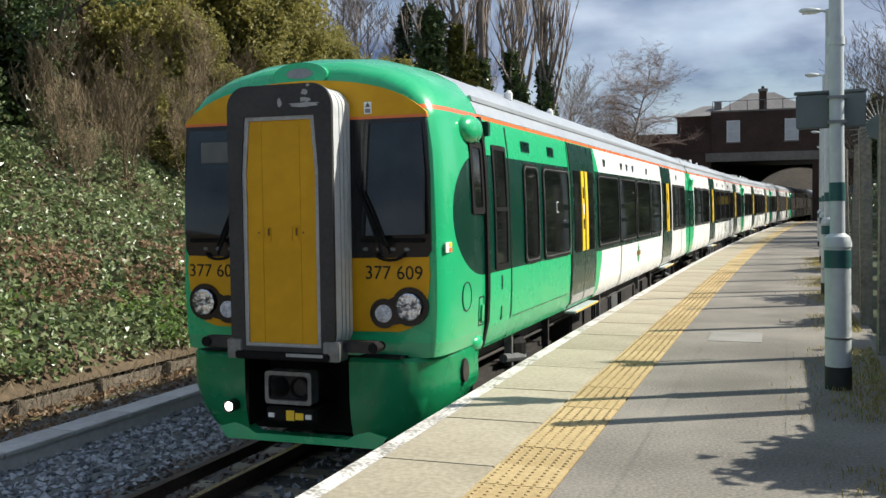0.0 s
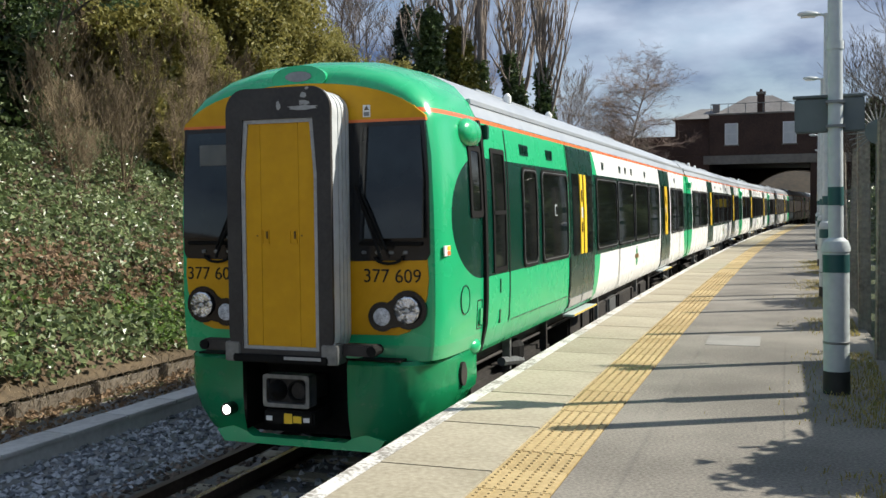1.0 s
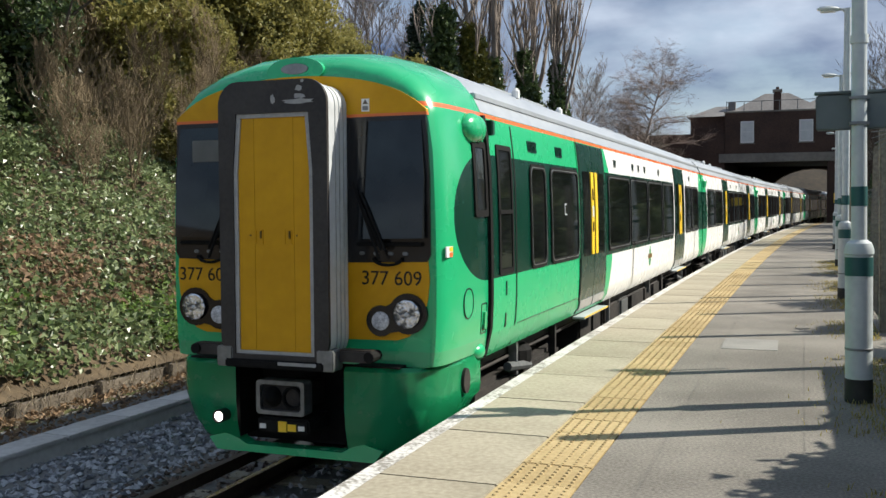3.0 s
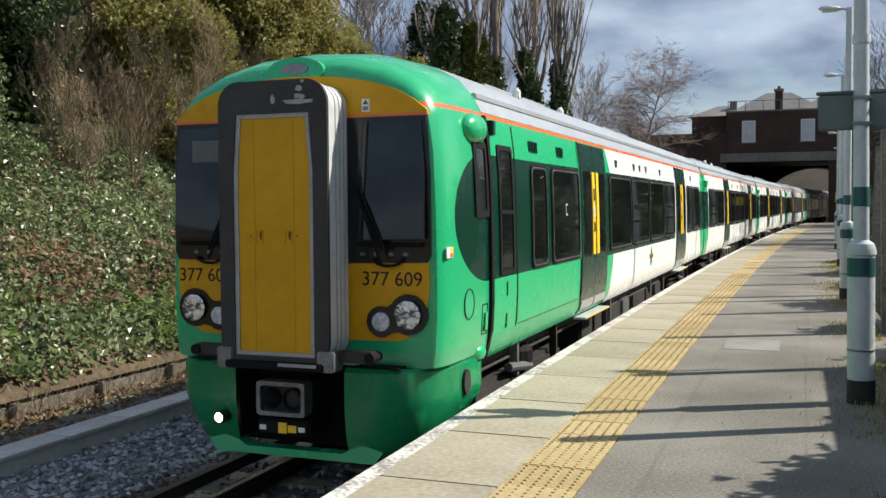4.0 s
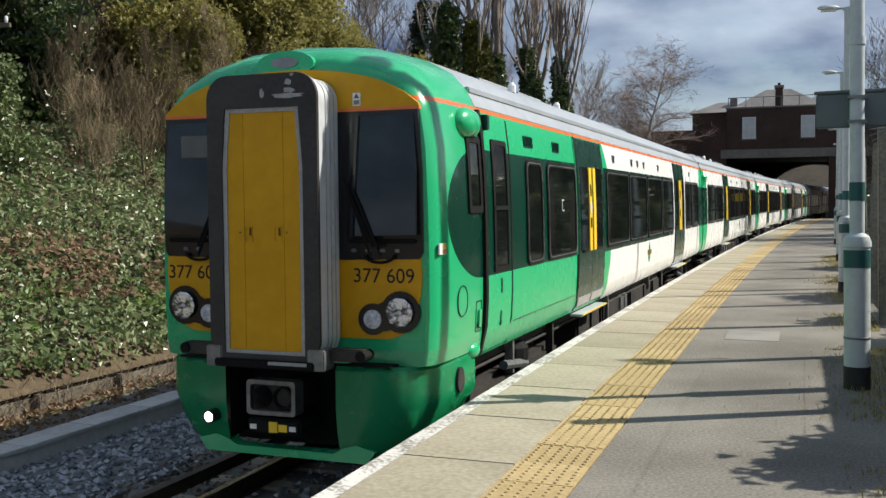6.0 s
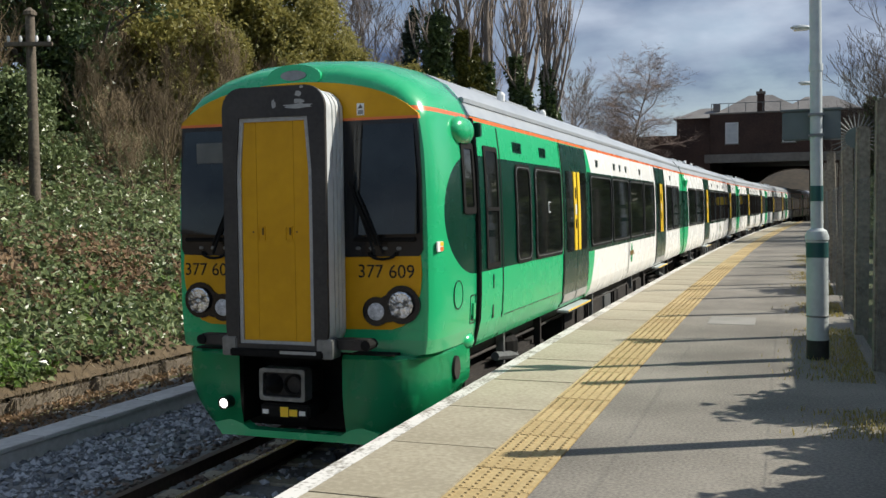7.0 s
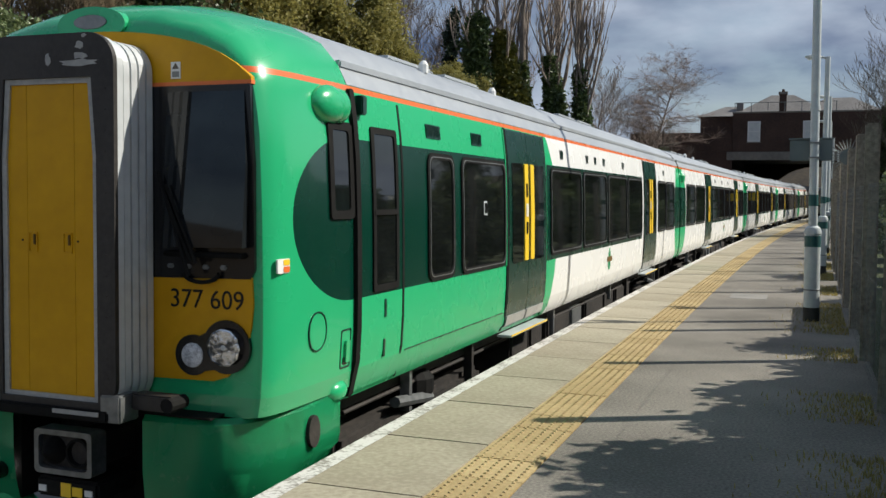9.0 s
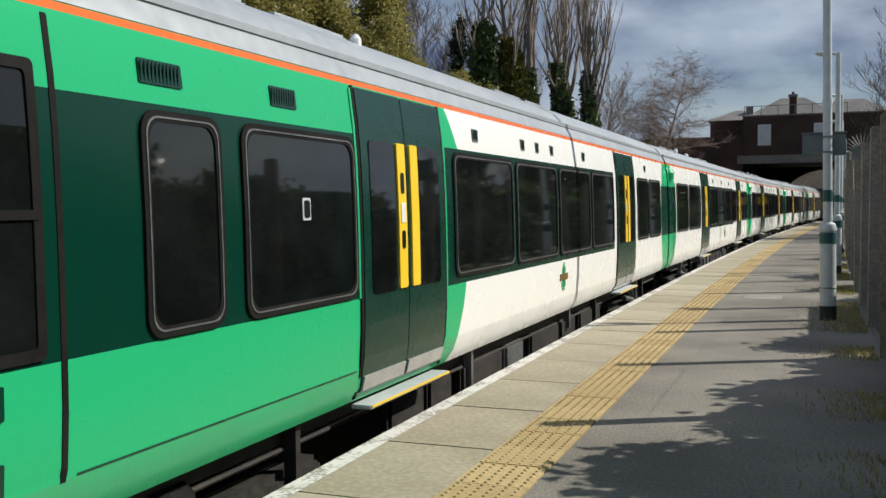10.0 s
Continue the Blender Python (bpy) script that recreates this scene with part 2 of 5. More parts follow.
def strip(name, x0, x1, z, y0, y1, material, step=2.0, z1=None, x_bottom=None, bottom=None, follow=True):
    """A long slab along the track from x0 to x1, top at z, sides down to bottom."""
    bm = bmesh.new()
    n = max(1, int((y1 - y0) / step))
    rows = []
    for i in range(n + 1):
        y = y0 + (y1 - y0) * i / n
        d = bend(y) if follow else 0
        pts = [(x0 + d, y, z), (x1 + d, y, z if z1 is None else z1)]
        if bottom is not None:
            pts = [(x0 + d, y, bottom), *pts, (x1 + d, y, bottom)]
        rows.append([bm.verts.new(p) for p in pts])
    for a, b in zip(rows, rows[1:]):
        for k in range(len(a) - 1):
            bm.faces.new((a[k], a[k + 1], b[k + 1], b[k]))
    if bottom is not None:
        bm.faces.new(rows[0]), bm.faces.new(rows[-1][::-1])
    return part(name, bm, material, None)

# ---- ground and track ----
M["ballast"] = surface("grey_ballast", (0.09, 0.10, 0.08), (0.24, 0.23, 0.22), 30, 0.8, 0.9, bump=0.6, bscale=45)
M["stone"] = surface("ballast_stone", (0.13, 0.14, 0.15), (0.46, 0.47, 0.48), 30, 1.0, 0.85, island=0.5, bump=0.2)
M["soil"] = surface("bank_soil", (0.05, 0.036, 0.02), (0.13, 0.095, 0.055), 9, 0.6, 0.95, bump=0.5, bscale=25)
M["grass"] = surface("rough_grass", (0.045, 0.06, 0.015), (0.16, 0.14, 0.05), 8, 0.2, 0.9, island=0.5, bump=0.4, bscale=30)
M["concrete"] = surface("weathered_concrete", (0.29, 0.258, 0.185), (0.44, 0.40, 0.30), 24, 1.1, 0.9, lo=0.38, hi=0.62, island=0.12, bump=0.25, bscale=70)
M["trough"] = surface("pale_trough_concrete", (0.42, 0.40, 0.37), (0.60, 0.58, 0.54), 14, 0.9, 0.9, island=0.15, bump=0.2)
M["asphalt"] = surface("worn_grey_asphalt", (0.125, 0.115, 0.097), (0.265, 0.245, 0.208), 45, 0.6, 0.92, lo=0.40, hi=0.60, bump=0.25, bscale=75)
M["patch"] = surface("pale_patched_asphalt", (0.21, 0.205, 0.19), (0.32, 0.31, 0.28), 50, 2, 0.92, bump=0.3, bscale=120)
M["tactile"] = surface("buff_tactile_paving", (0.36, 0.265, 0.12), (0.52, 0.40, 0.20), 22, 1.1, 0.85, island=0.22, bump=0.15)
M["edge_white"] = surface("worn_white_edge_paint", (0.27, 0.255, 0.22), (0.66, 0.65, 0.61), 30, 3.5, 0.85, lo=0.42, hi=0.52, bump=0.15)
M["steel"] = surface("rail_steel", (0.05, 0.035, 0.028), (0.12, 0.09, 0.07), 20, 2, 0.5, metal=0.6)
M["polished"] = surface("polished_rail_head", (0.42, 0.42, 0.43), (0.60, 0.60, 0.61), 30, 3, 0.25, metal=1.0)
M["old_wood"] = surface("old_timber", (0.07, 0.055, 0.04), (0.19, 0.16, 0.12), 20, 1.5, 0.9, bump=0.4, bscale=50)
M["fence_post"] = surface("lichened_concrete_post", (0.13, 0.11, 0.085), (0.34, 0.30, 0.235), 22, 2.5, 0.95, bump=0.6, bscale=60)
M["mesh_wire"] = surface("galvanised_wire", (0.13, 0.135, 0.13), (0.25, 0.255, 0.24), 30, 3, 0.6, metal=0.4)
M["post_grey"] = surface("pale_grey_lamp_post_paint", (0.42, 0.47, 0.48), (0.56, 0.60, 0.60), 12, 1.2, 0.5, bump=0.05)
M["post_green"] = surface("dark_teal_band_paint", (0.012, 0.075, 0.075), (0.02, 0.10, 0.095), 12, 1.2, 0.5)
M["post_black"] = surface("black_base_paint", (0.012, 0.013, 0.012), (0.035, 0.035, 0.03), 14, 2, 0.7)
M["brick"] = surface("dark_brown_brick", (0.036, 0.021, 0.016), (0.088, 0.050, 0.037), 9, 0.5, 0.9, bump=0.3, bscale=18)
M["girder"] = surface("grey_painted_girder", (0.16, 0.145, 0.125), (0.24, 0.22, 0.19), 4, 0.5, 0.8)
M["slate"] = surface("grey_slate", (0.12, 0.115, 0.11), (0.21, 0.20, 0.19), 5, 0.6, 0.7, bump=0.3, bscale=12)
M["pane"] = surface("pale_blinded_window", (0.50, 0.52, 0.52), (0.62, 0.64, 0.64), 3, 0.6, 0.3)
M["frame_white"] = surface("white_window_frame", (0.66, 0.66, 0.64), (0.76, 0.76, 0.74), 6, 1, 0.6)
M["bark"] = surface("grey_brown_bark", (0.055, 0.045, 0.035), (0.15, 0.125, 0.10), 12, 1.2, 0.95, bump=0.5, bscale=30)
M["pale_bark"] = surface("pale_twig_bark", (0.16, 0.13, 0.11), (0.30, 0.25, 0.21), 10, 1.0, 0.95)
M["brown_twig"] = surface("tan_brown_twigs", (0.10, 0.075, 0.042), (0.24, 0.18, 0.105), 10, 1.0, 0.95)
M["birch_twig"] = surface("pinkish_birch_twigs", (0.17, 0.12, 0.095), (0.30, 0.22, 0.175), 10, 1.0, 0.95)


def leaf_material(name, c1, c2, rough=0.45, trans=0.25):
    m = surface(name, c1, c2, 6, 0.5, rough, island=0.9, lo=0.2, hi=0.8)
    p = m.node_tree.nodes["Principled BSDF"]
    p.inputs["Subsurface Weight"].default_value = 0.0
    d = m.node_tree.nodes.new("ShaderNodeBsdfTranslucent")
    d.inputs["Color"].default_value = (*[min(1, c * 1.6) for c in c2], 1)
    x = m.node_tree.nodes.new("ShaderNodeMixShader")
    x.inputs[0].default_value = trans
    o = m.node_tree.nodes["Material Output"]
    m.node_tree.links.new(p.outputs[0], x.inputs[1])
    m.node_tree.links.new(d.outputs[0], x.inputs[2])
    m.node_tree.links.new(x.outputs[0], o.inputs["Surface"])
    return m


M["ivy"] = leaf_material("ivy_leaf", (0.062, 0.098, 0.030), (0.21, 0.255, 0.115), 0.34, 0.14)
M["ivy_dark"] = leaf_material("dark_ivy_leaf", (0.026, 0.052, 0.016), (0.10, 0.145, 0.050), 0.36, 0.15)
M["olive"] = leaf_material("olive_spring_leaf", (0.13, 0.135, 0.028), (0.30, 0.27, 0.085), 0.6, 0.3)
M["lime"] = leaf_material("bright_green_leaf", (0.07, 0.13, 0.02), (0.17, 0.26, 0.06), 0.5, 0.3)
M["dead"] = leaf_material("dead_bramble_leaf", (0.12, 0.075, 0.04), (0.28, 0.19, 0.11), 0.8, 0.2)
M["yellowish"] = leaf_material("yellow_green_ivy_leaf", (0.08, 0.10, 0.015), (0.19, 0.175, 0.035), 0.5, 0.2)
M["conifer"] = leaf_material("conifer_needles", (0.010, 0.024, 0.012), (0.03, 0.055, 0.03), 0.6, 0.08)

ground = tagged(part("ground", (lambda b: (bmesh.ops.create_grid(b, x_segments=40, y_segments=40, size=2500), [setattr(w.co, "z", GROUND_Z - 0.04) for w in b.verts], b)[2])(bmesh.new()), M["grass"], None),
                "rough grass and earth reaching the horizon", "ground", "", "structure")
trackbed = tagged(strip("trackbed", -6.4, 0.4, GROUND_Z, -40, 160, M["ballast"]), "grey stone ballast track bed", "track bed", "", "structure")


def rail(name, x, top):
    bm = bmesh.new()
    prof = [(-0.07, -0.15), (-0.07, -0.13), (-0.012, -0.11), (-0.012, -0.04), (-0.036, -0.03), (-0.036, 0), (0.036, 0), (0.036, -0.03), (0.012, -0.04), (0.012, -0.11), (0.07, -0.13), (0.07, -0.15)]
    rows = []
    for i in range(68):
        y = -40 + i * 3
        rows.append([bm.verts.new((x + px + bend(y), y, top + pz)) for px, pz in prof])
    for a, b in zip(rows, rows[1:]):
        for k in range(len(prof)):
            bm.faces.new((a[k], a[(k + 1) % 12], b[(k + 1) % 12], b[k]))
    ob = tagged(part(name, bm, M["steel"], None), "running rail of brown steel with a polished head", "rail", "running rails", "")
    part("rail_head", (lambda b: b)(ribbon(x - 0.03, x + 0.03, top + 0.003, -40, 160)), M["polished"], ob, "polished steel head")
    return ob


def ribbon(x0, x1, z, y0, y1, step=3.0):
    bm = bmesh.new()
    n = int((y1 - y0) / step)
    rows = [[bm.verts.new((x + bend(y0 + i * step), y0 + i * step, z)) for x in (x0, x1)] for i in range(n + 1)]
    for a, b in zip(rows, rows[1:]):
        bm.faces.new((a[0], a[1], b[1], b[0]))
    return bm


rail("rail", TRACK_X - 0.75, RAIL_Z)
rail("rail", TRACK_X + 0.75, RAIL_Z)


def conductor_rail():
    ob = tagged(part("conductor_rail", ribbon(-2.62, -2.54, RAIL_Z + 0.07, -40, 160), M["steel"], None), "brown steel conductor rail on insulators", "conductor rail")
    part("web", strip_bm(-2.61, -2.55, RAIL_Z + 0.066, -40, 160, RAIL_Z - 0.05), M["steel"], ob)
    return ob


def strip_bm(x0, x1, z, y0, y1, bottom, step=3.0):
    bm = bmesh.new()
    n = int((y1 - y0) / step)
    rows = []
    for i in range(n + 1):
        y = y0 + i * step
        d = bend(y)
        rows.append([bm.verts.new(p) for p in ((x0 + d, y, bottom), (x0 + d, y, z), (x1 + d, y, z), (x1 + d, y, bottom))])
    for a, b in zip(rows, rows[1:]):
        for k in range(3):
            bm.faces.new((a[k], a[k + 1], b[k + 1], b[k]))
    bm.faces.new(rows[0]), bm.faces.new(rows[-1][::-1])
    return bm


conductor_rail()


def sleepers():
    me = None
    for i in range(70):
        y = -8 + i * 0.68
        if me is None:
            ob = part("sleeper", boxed(-1.3, 1.3, -0.13, 0.13, -0.16, 0.0, bevel=0.02), M["concrete"], None)
            me = ob.data
        else:
            ob = new("sleeper", me)
        ob.location = (TRACK_X + bend(y), y, RAIL_Z - 0.15 - 0.004)
        tagged(ob, "grey concrete railway sleeper in the ballast", "sleeper", "sleepers under the rails")


sleepers()


def stones(name, count, x0, x1, y0, y1, z, r0, r1, seed, label, mat="stone"):
    rng = np.random.default_rng(seed)
    oc = np.array([(1, 0, 0), (0, 1, 0), (-1, 0, 0), (0, -1, 0), (0, 0, 1), (0, 0, -1)], float)
    of = np.array([(0, 1, 4), (1, 2, 4), (2, 3, 4), (3, 0, 4), (1, 0, 5), (2, 1, 5), (3, 2, 5), (0, 3, 5)])
    u = rng.random((count, 2))
    cx, cy = x0 + (x1 - x0) * u[:, 0], y0 + (y1 - y0) * u[:, 1] ** 1.3
    r = r0 + (r1 - r0) * rng.random(count)
    v = oc[None] * (0.6 + 0.7 * rng.random((count, 6, 1))) + 0.25 * rng.standard_normal((count, 6, 3))
    v = v * r[:, None, None] * np.array([1, 1, 0.7])
    a = rng.random(count) * math.tau
    c, s = np.cos(a)[:, None], np.sin(a)[:, None]
    vx, vy = v[..., 0] * c - v[..., 1] * s, v[..., 0] * s + v[..., 1] * c
    v = np.stack([vx + (cx + BEND * np.maximum(cy, 0) ** 2)[:, None], vy + cy[:, None], v[..., 2] + z + r[:, None] * 0.3], -1)
    f = (of[None] + 6 * np.arange(count)[:, None, None]).reshape(-1, 3)
    return scatter_mesh(name, v.reshape(-1, 3).tolist(), f.tolist(), M[mat], None, label, "ballast", "stuff")


M["brown_stone"] = surface("rusty_ballast_stone", (0.06, 0.045, 0.034), (0.22, 0.17, 0.13), 30, 1.0, 0.9, island=0.5, bump=0.2)
stones("ballast_stones", 5000, -3.5, -2.1, 5.0, 34, GROUND_Z, 0.02, 0.045, 5, "rusty brown ballast stones near the rail", "brown_stone")
stones("ballast_stones", 1600, -6.6, -5.3, 6.0, 34, GROUND_Z, 0.02, 0.05, 6, "rusty brown ballast stones below the bank", "brown_stone")
stones("ballast_stones", 9000, -4.9, -3.3, 5.0, 34, GROUND_Z, 0.022, 0.05, 3, "loose grey angular ballast stones beside the track")
stones("ballast_stones", 1500, -2.1, -0.2, 3.0, 16, GROUND_Z + 0.02, 0.022, 0.05, 4, "loose grey angular ballast stones between the rails")


def cable_trough():
    """Concrete trough beside the track, lid by lid."""
    run = rigid("cable_trough", "pale concrete cable trough beside the track", "cable trough")
    part("channel", strip_bm(-5.21, -4.87, GROUND_Z + 0.16, -8, 88, GROUND_Z - 0.02), M["trough"], run)
    me = None
    for i in range(60):
        y = -4 + i * 1.0
        if me is None:
            ob = part("lid", boxed(-0.19, 0.19, -0.493, 0.493, 0, 0.05, bevel=0.008), M["trough"], run)
            me = ob.data
        else:
            ob = new("lid", me)
            ob.parent = run
        ob.matrix_basis = pose(-5.04 + bend(y), y, GROUND_Z + 0.164, 0, 0.8 * math.sin(i * 5.1), -0.3 * math.cos(i * 3.3) - math.degrees(2 * BEND * max(y, 0)))


cable_trough()


def retaining_boards():
    wall = rigid("retaining_wall", "low weathered timber and concrete board edging below the bank", "retaining wall", "", "structure")
    for i in range(36):
        y = 2 + i * 1.6
        part("board", boxed(-0.05, 0.05, 0.02, 1.58, -0.1, 0.19, bevel=0.012), M["old_wood"], wall).matrix_basis = pose(-6.75 + bend(y), y, GROUND_Z, 0, 4 * math.sin(i * 2.3), -math.degrees(2 * BEND * y))
        part("stake", boxed(-0.05, 0.05, -0.06, 0.06, -0.2, 0.25, bevel=0.012), M["old_wood"], wall).matrix_basis = pose(-6.63 + bend(y), y, GROUND_Z, 0, 3 * math.sin(i * 1.7), 0)


retaining_boards()


def bank_height(x, y):
    """Height of the cutting's west bank: a steep ivy slope, then a gentler rise."""
    d = max(0.0, -6.8 + bend(y) - x)
    h = -0.78 + min(d, 6.5) * 0.60 + max(0.0, d - 6.5) * 0.16
    h = min(h, 7.0)
    h += 0.22 * noise.noise((x * 0.35, y * 0.35, 1.0)) * min(1.0, d) + 0.10 * noise.noise((x * 1.1, y * 1.1, 4.0)) * min(1.0, d)
    return h


def bank():
    xs = [-6.8 - 0.4 * i for i in range(22)] + [-16 - 2.2 * i for i in range(40)]
    ys = [-40 + 4 * i for i in range(10)] + [0 + 0.8 * i for i in range(60)] + [48 + 3 * i for i in range(45)]
    vs = [(x + bend(y), y, bank_height(x + bend(y), y)) for y in ys for x in xs]
    n = len(xs)
    fs = [(j * n + i, j * n + i + 1, (j + 1) * n + i + 1, (j + 1) * n + i) for j in range(len(ys) - 1) for i in range(n - 1)]
    fs = [f[::-1] for f in fs]
    return scatter_mesh("bank", vs, fs, M["soil"], None, "steep earth bank of the railway cutting under ivy", "embankment", "structure", True)


bank()


def leaf_cloud(centres, normals, sizes, rng, fold=0.25, curl=0.5):
    """Leaves of four corners folded along the middle, one for each centre."""
    n = len(centres)
    t = rng.standard_normal((n, 3))
    nn = normals / np.linalg.norm(normals, axis=1, keepdims=True)
    t -= (t * nn).sum(1, keepdims=True) * nn
    t /= np.linalg.norm(t, axis=1, keepdims=True) + 1e-9
    b = np.cross(nn, t)
    s = sizes[:, None]
    base, tip = centres - t * s * 0.55, centres + t * s * 0.6 - nn * s * curl * 0.3
    l, r = centres + b * s * 0.42 + nn * s * fold, centres - b * s * 0.42 + nn * s * fold
    v = np.stack([base, r, tip, l], 1).reshape(-1, 3)
    k = 4 * np.arange(n)[:, None]
    f = np.concatenate([k + np.array([[0, 1, 2]]), k + np.array([[0, 2, 3]])], 0)
    return v.tolist(), f.tolist()


def bank_leaves(name, count, material, seed, x0, x1, y0, y1, size, lift, label, mask):
    rng = np.random.default_rng(seed)
    cs, ns = [], []
    while len(cs) < count:
        x, y = rng.uniform(x0, x1), y0 + (y1 - y0) * rng.random() ** 1.6
        if noise.noise((x * 0.5, y * 0.5, seed * 3.1)) + noise.noise((x * 1.7, y * 1.7, seed * 1.3)) * 0.6 < mask:
            continue
        x += bend(y)
        hump = 0.28 * max(0, noise.noise((x * 0.9, y * 0.9, 9.0)) + 0.25)
        cs.append((x, y, bank_height(x, y) + hump + rng.random() * lift))
        ns.append((0.45 + 0.5 * rng.standard_normal(), -0.25 + 0.5 * rng.standard_normal(), 0.8 + 0.3 * rng.standard_normal()))
    v, f = leaf_cloud(np.array(cs), np.array(ns), size * (0.6 + 0.8 * rng.random(count)), rng)
    return scatter_mesh(name, v, f, material, None, label, "ivy", "stuff")


bank_leaves("ivy_cover", 74000, M["ivy"], 11, -14.5, -6.85, 4, 36, 0.10, 0.30, "pale and dark green ivy covering the bank", -0.55)
bank_leaves("bramble_litter", 8000, M["dead"], 12, -9.6, -7.9, 4, 34, 0.10, 0.36, "brown dead bramble leaves among the ivy", -0.02)
bank_leaves("bramble_litter", 4000, M["dead"], 17, -13.5, -6.85, 4, 34, 0.09, 0.3, "brown dead bramble leaves among the ivy", 0.2)
bank_leaves("weed_cover", 7000, M["lime"], 13, -8.3, -6.85, 4, 30, 0.08, 0.32, "fresh green weeds on the bank", 0.22)
bank_leaves("ivy_cover", 9000, M["ivy_dark"], 15, -14.5, -6.85, 34, 80, 0.22, 0.5, "dark ivy and scrub along the bank further off", -0.4)


def stems(name, count, seed, x0, x1, y0, y1, length, material, label, lean=0.6, radius=0.006):
    """Dry arching stems, three-sided."""
    rng = np.random.default_rng(seed)
    bm_v, bm_f = [], []
    for _ in range(count):
        x, y = rng.uniform(x0, x1), y0 + (y1 - y0) * rng.random() ** 1.5
        x += bend(y)
        p = np.array([x, y, bank_height(x, y) - 0.03])
        d = np.array([rng.normal(0.25, lean), rng.normal(-0.1, lean), 1.0])
        d /= np.linalg.norm(d)
        L = length * rng.uniform(0.5, 1.3)
        k0 = len(bm_v)
        for s in range(5):
            r = radius * (1 - s / 5.5)
            for a in range(3):
                bm_v.append((p[0] + r * math.cos(a * 2.1), p[1] + r * math.sin(a * 2.1), p[2]))
            p = p + d * L / 4
            d = d + np.array([0.12, -0.05, -0.28]) * rng.uniform(0.4, 1.3)
            d /= np.linalg.norm(d)
        for s in range(4):
            for a in range(3):
                q = k0 + s * 3
                bm_f.append((q + a, q + (a + 1) % 3, q + 3 + (a + 1) % 3, q + 3 + a))
    return scatter_mesh(name, bm_v, bm_f, material, None, label, "stems", "stuff")


def litter():
    rng = np.random.default_rng(19)
    n = 5000
    y = 7 + 25 * rng.random(n) ** 1.4
    c = np.stack([-6.75 + 1.5 * rng.random(n) ** 1.5 + BEND * y * y, y, GROUND_Z + 0.03 + 0.05 * rng.random(n)], 1)
    v, f = leaf_cloud(c, rng.standard_normal((n, 3)) * 0.5 + np.array([0, 0, 1.0]), 0.07 * (0.5 + rng.random(n)), rng)
    scatter_mesh("leaf_litter", v, f, M["dead"], None, "brown fallen leaves beside the track", "leaf litter", "stuff")


litter()
M["straw"] = surface("dry_straw_stems", (0.22, 0.17, 0.10), (0.42, 0.34, 0.22), 10, 1, 0.9, island=0.6)
stems("dry_stems", 3000, 21, -13.5, -6.9, 4, 32, 0.75, M["straw"], "dry straw-coloured bramble stems on the bank")
stems("dry_grass", 1400, 22, -6.8, -6.0, 8, 30, 0.3, M["straw"], "dry grass tufts beside the edging boards", 0.5, 0.004)


# ---- platform ----
def platform():
    root = tagged(strip("platform", 0.06, 3.62, -0.07, -40, 92, M["concrete"], bottom=GROUND_Z - 0.1), "station platform of concrete and asphalt with a white edge", "platform", "", "structure")
    part("asphalt", strip_bm(1.364, 3.62, 0.0, -40, 92, -0.066), M["asphalt"], root, "worn grey asphalt surface")
    part("edge_line", ribbon(0.004, 0.135, 0.003, -39.6, 91, 0.6337), M["edge_white"], root, "worn white painted edge line")
    me = me2 = None
    for i in range(82):
        y = -14.0 + i * 1.267
        if me is None:
            ob = part("slab", boxed(0.0, 0.892, 0.006, 1.261, -0.066, 0.0, bevel=0.006), M["concrete"], root)
            me = ob.data
        else:
            ob = new("slab", me)
            ob.parent = root
        ob.matrix_basis = pose(bend(y), y, 0.0015 * math.sin(i * 7.7), 0, 0, -math.degrees(2 * BEND * max(y, 0)))
    for i in range(226):
        y = -12.0 + i * 0.456
        if me2 is None:
            ob = part("tactile_tile", boxed(0.0, 0.452, 0.003, 0.453, -0.066, 0.003, bevel=0.003), M["tactile"], root)
            me2 = ob.data
        else:
            ob = new("tactile_tile", me2)
            ob.parent = root
        ob.matrix_basis = pose(0.902 + bend(y), y, 0.002 * math.sin(i * 3.9), 0, 0, -math.degrees(2 * BEND * max(y, 0)))
    vs, fs = [], []
    for i in range(64):
        y = -2.0 - (-2.0 + 12.0) % 0.456 + i * 0.456
        for a in range(6):
            for b in range(7):
                cx, cy, k = 0.902 + bend(y) + 0.042 + a * 0.0737, y + 0.035 + b * 0.0645, len(vs)
                for r, z in ((0.017, 0.0), (0.010, 0.010)):
                    vs += [(cx + r * math.cos(q * math.tau / 6), cy + r * math.sin(q * math.tau / 6), z) for q in range(6)]
                fs += [(k + q, k + (q + 1) % 6, k + 6 + (q + 1) % 6, k + 6 + q) for q in range(6)] + [tuple(k + 6 + q for q in range(6))]
    scatter_mesh("blisters", vs, fs, M["tactile"], root, "", "", "stuff")
    part("cover_patch", boxed(1.80, 2.42, 13.6, 14.5, -0.02, 0.004, bevel=0.002), M["patch"], root, "pale worn patch in the asphalt")
    return root


platform()
verge = tagged(strip("verge", 3.62, 60, -0.06, -40, 92, M["grass"], step=4), "rough grass verge behind the platform fence", "verge", "", "structure")


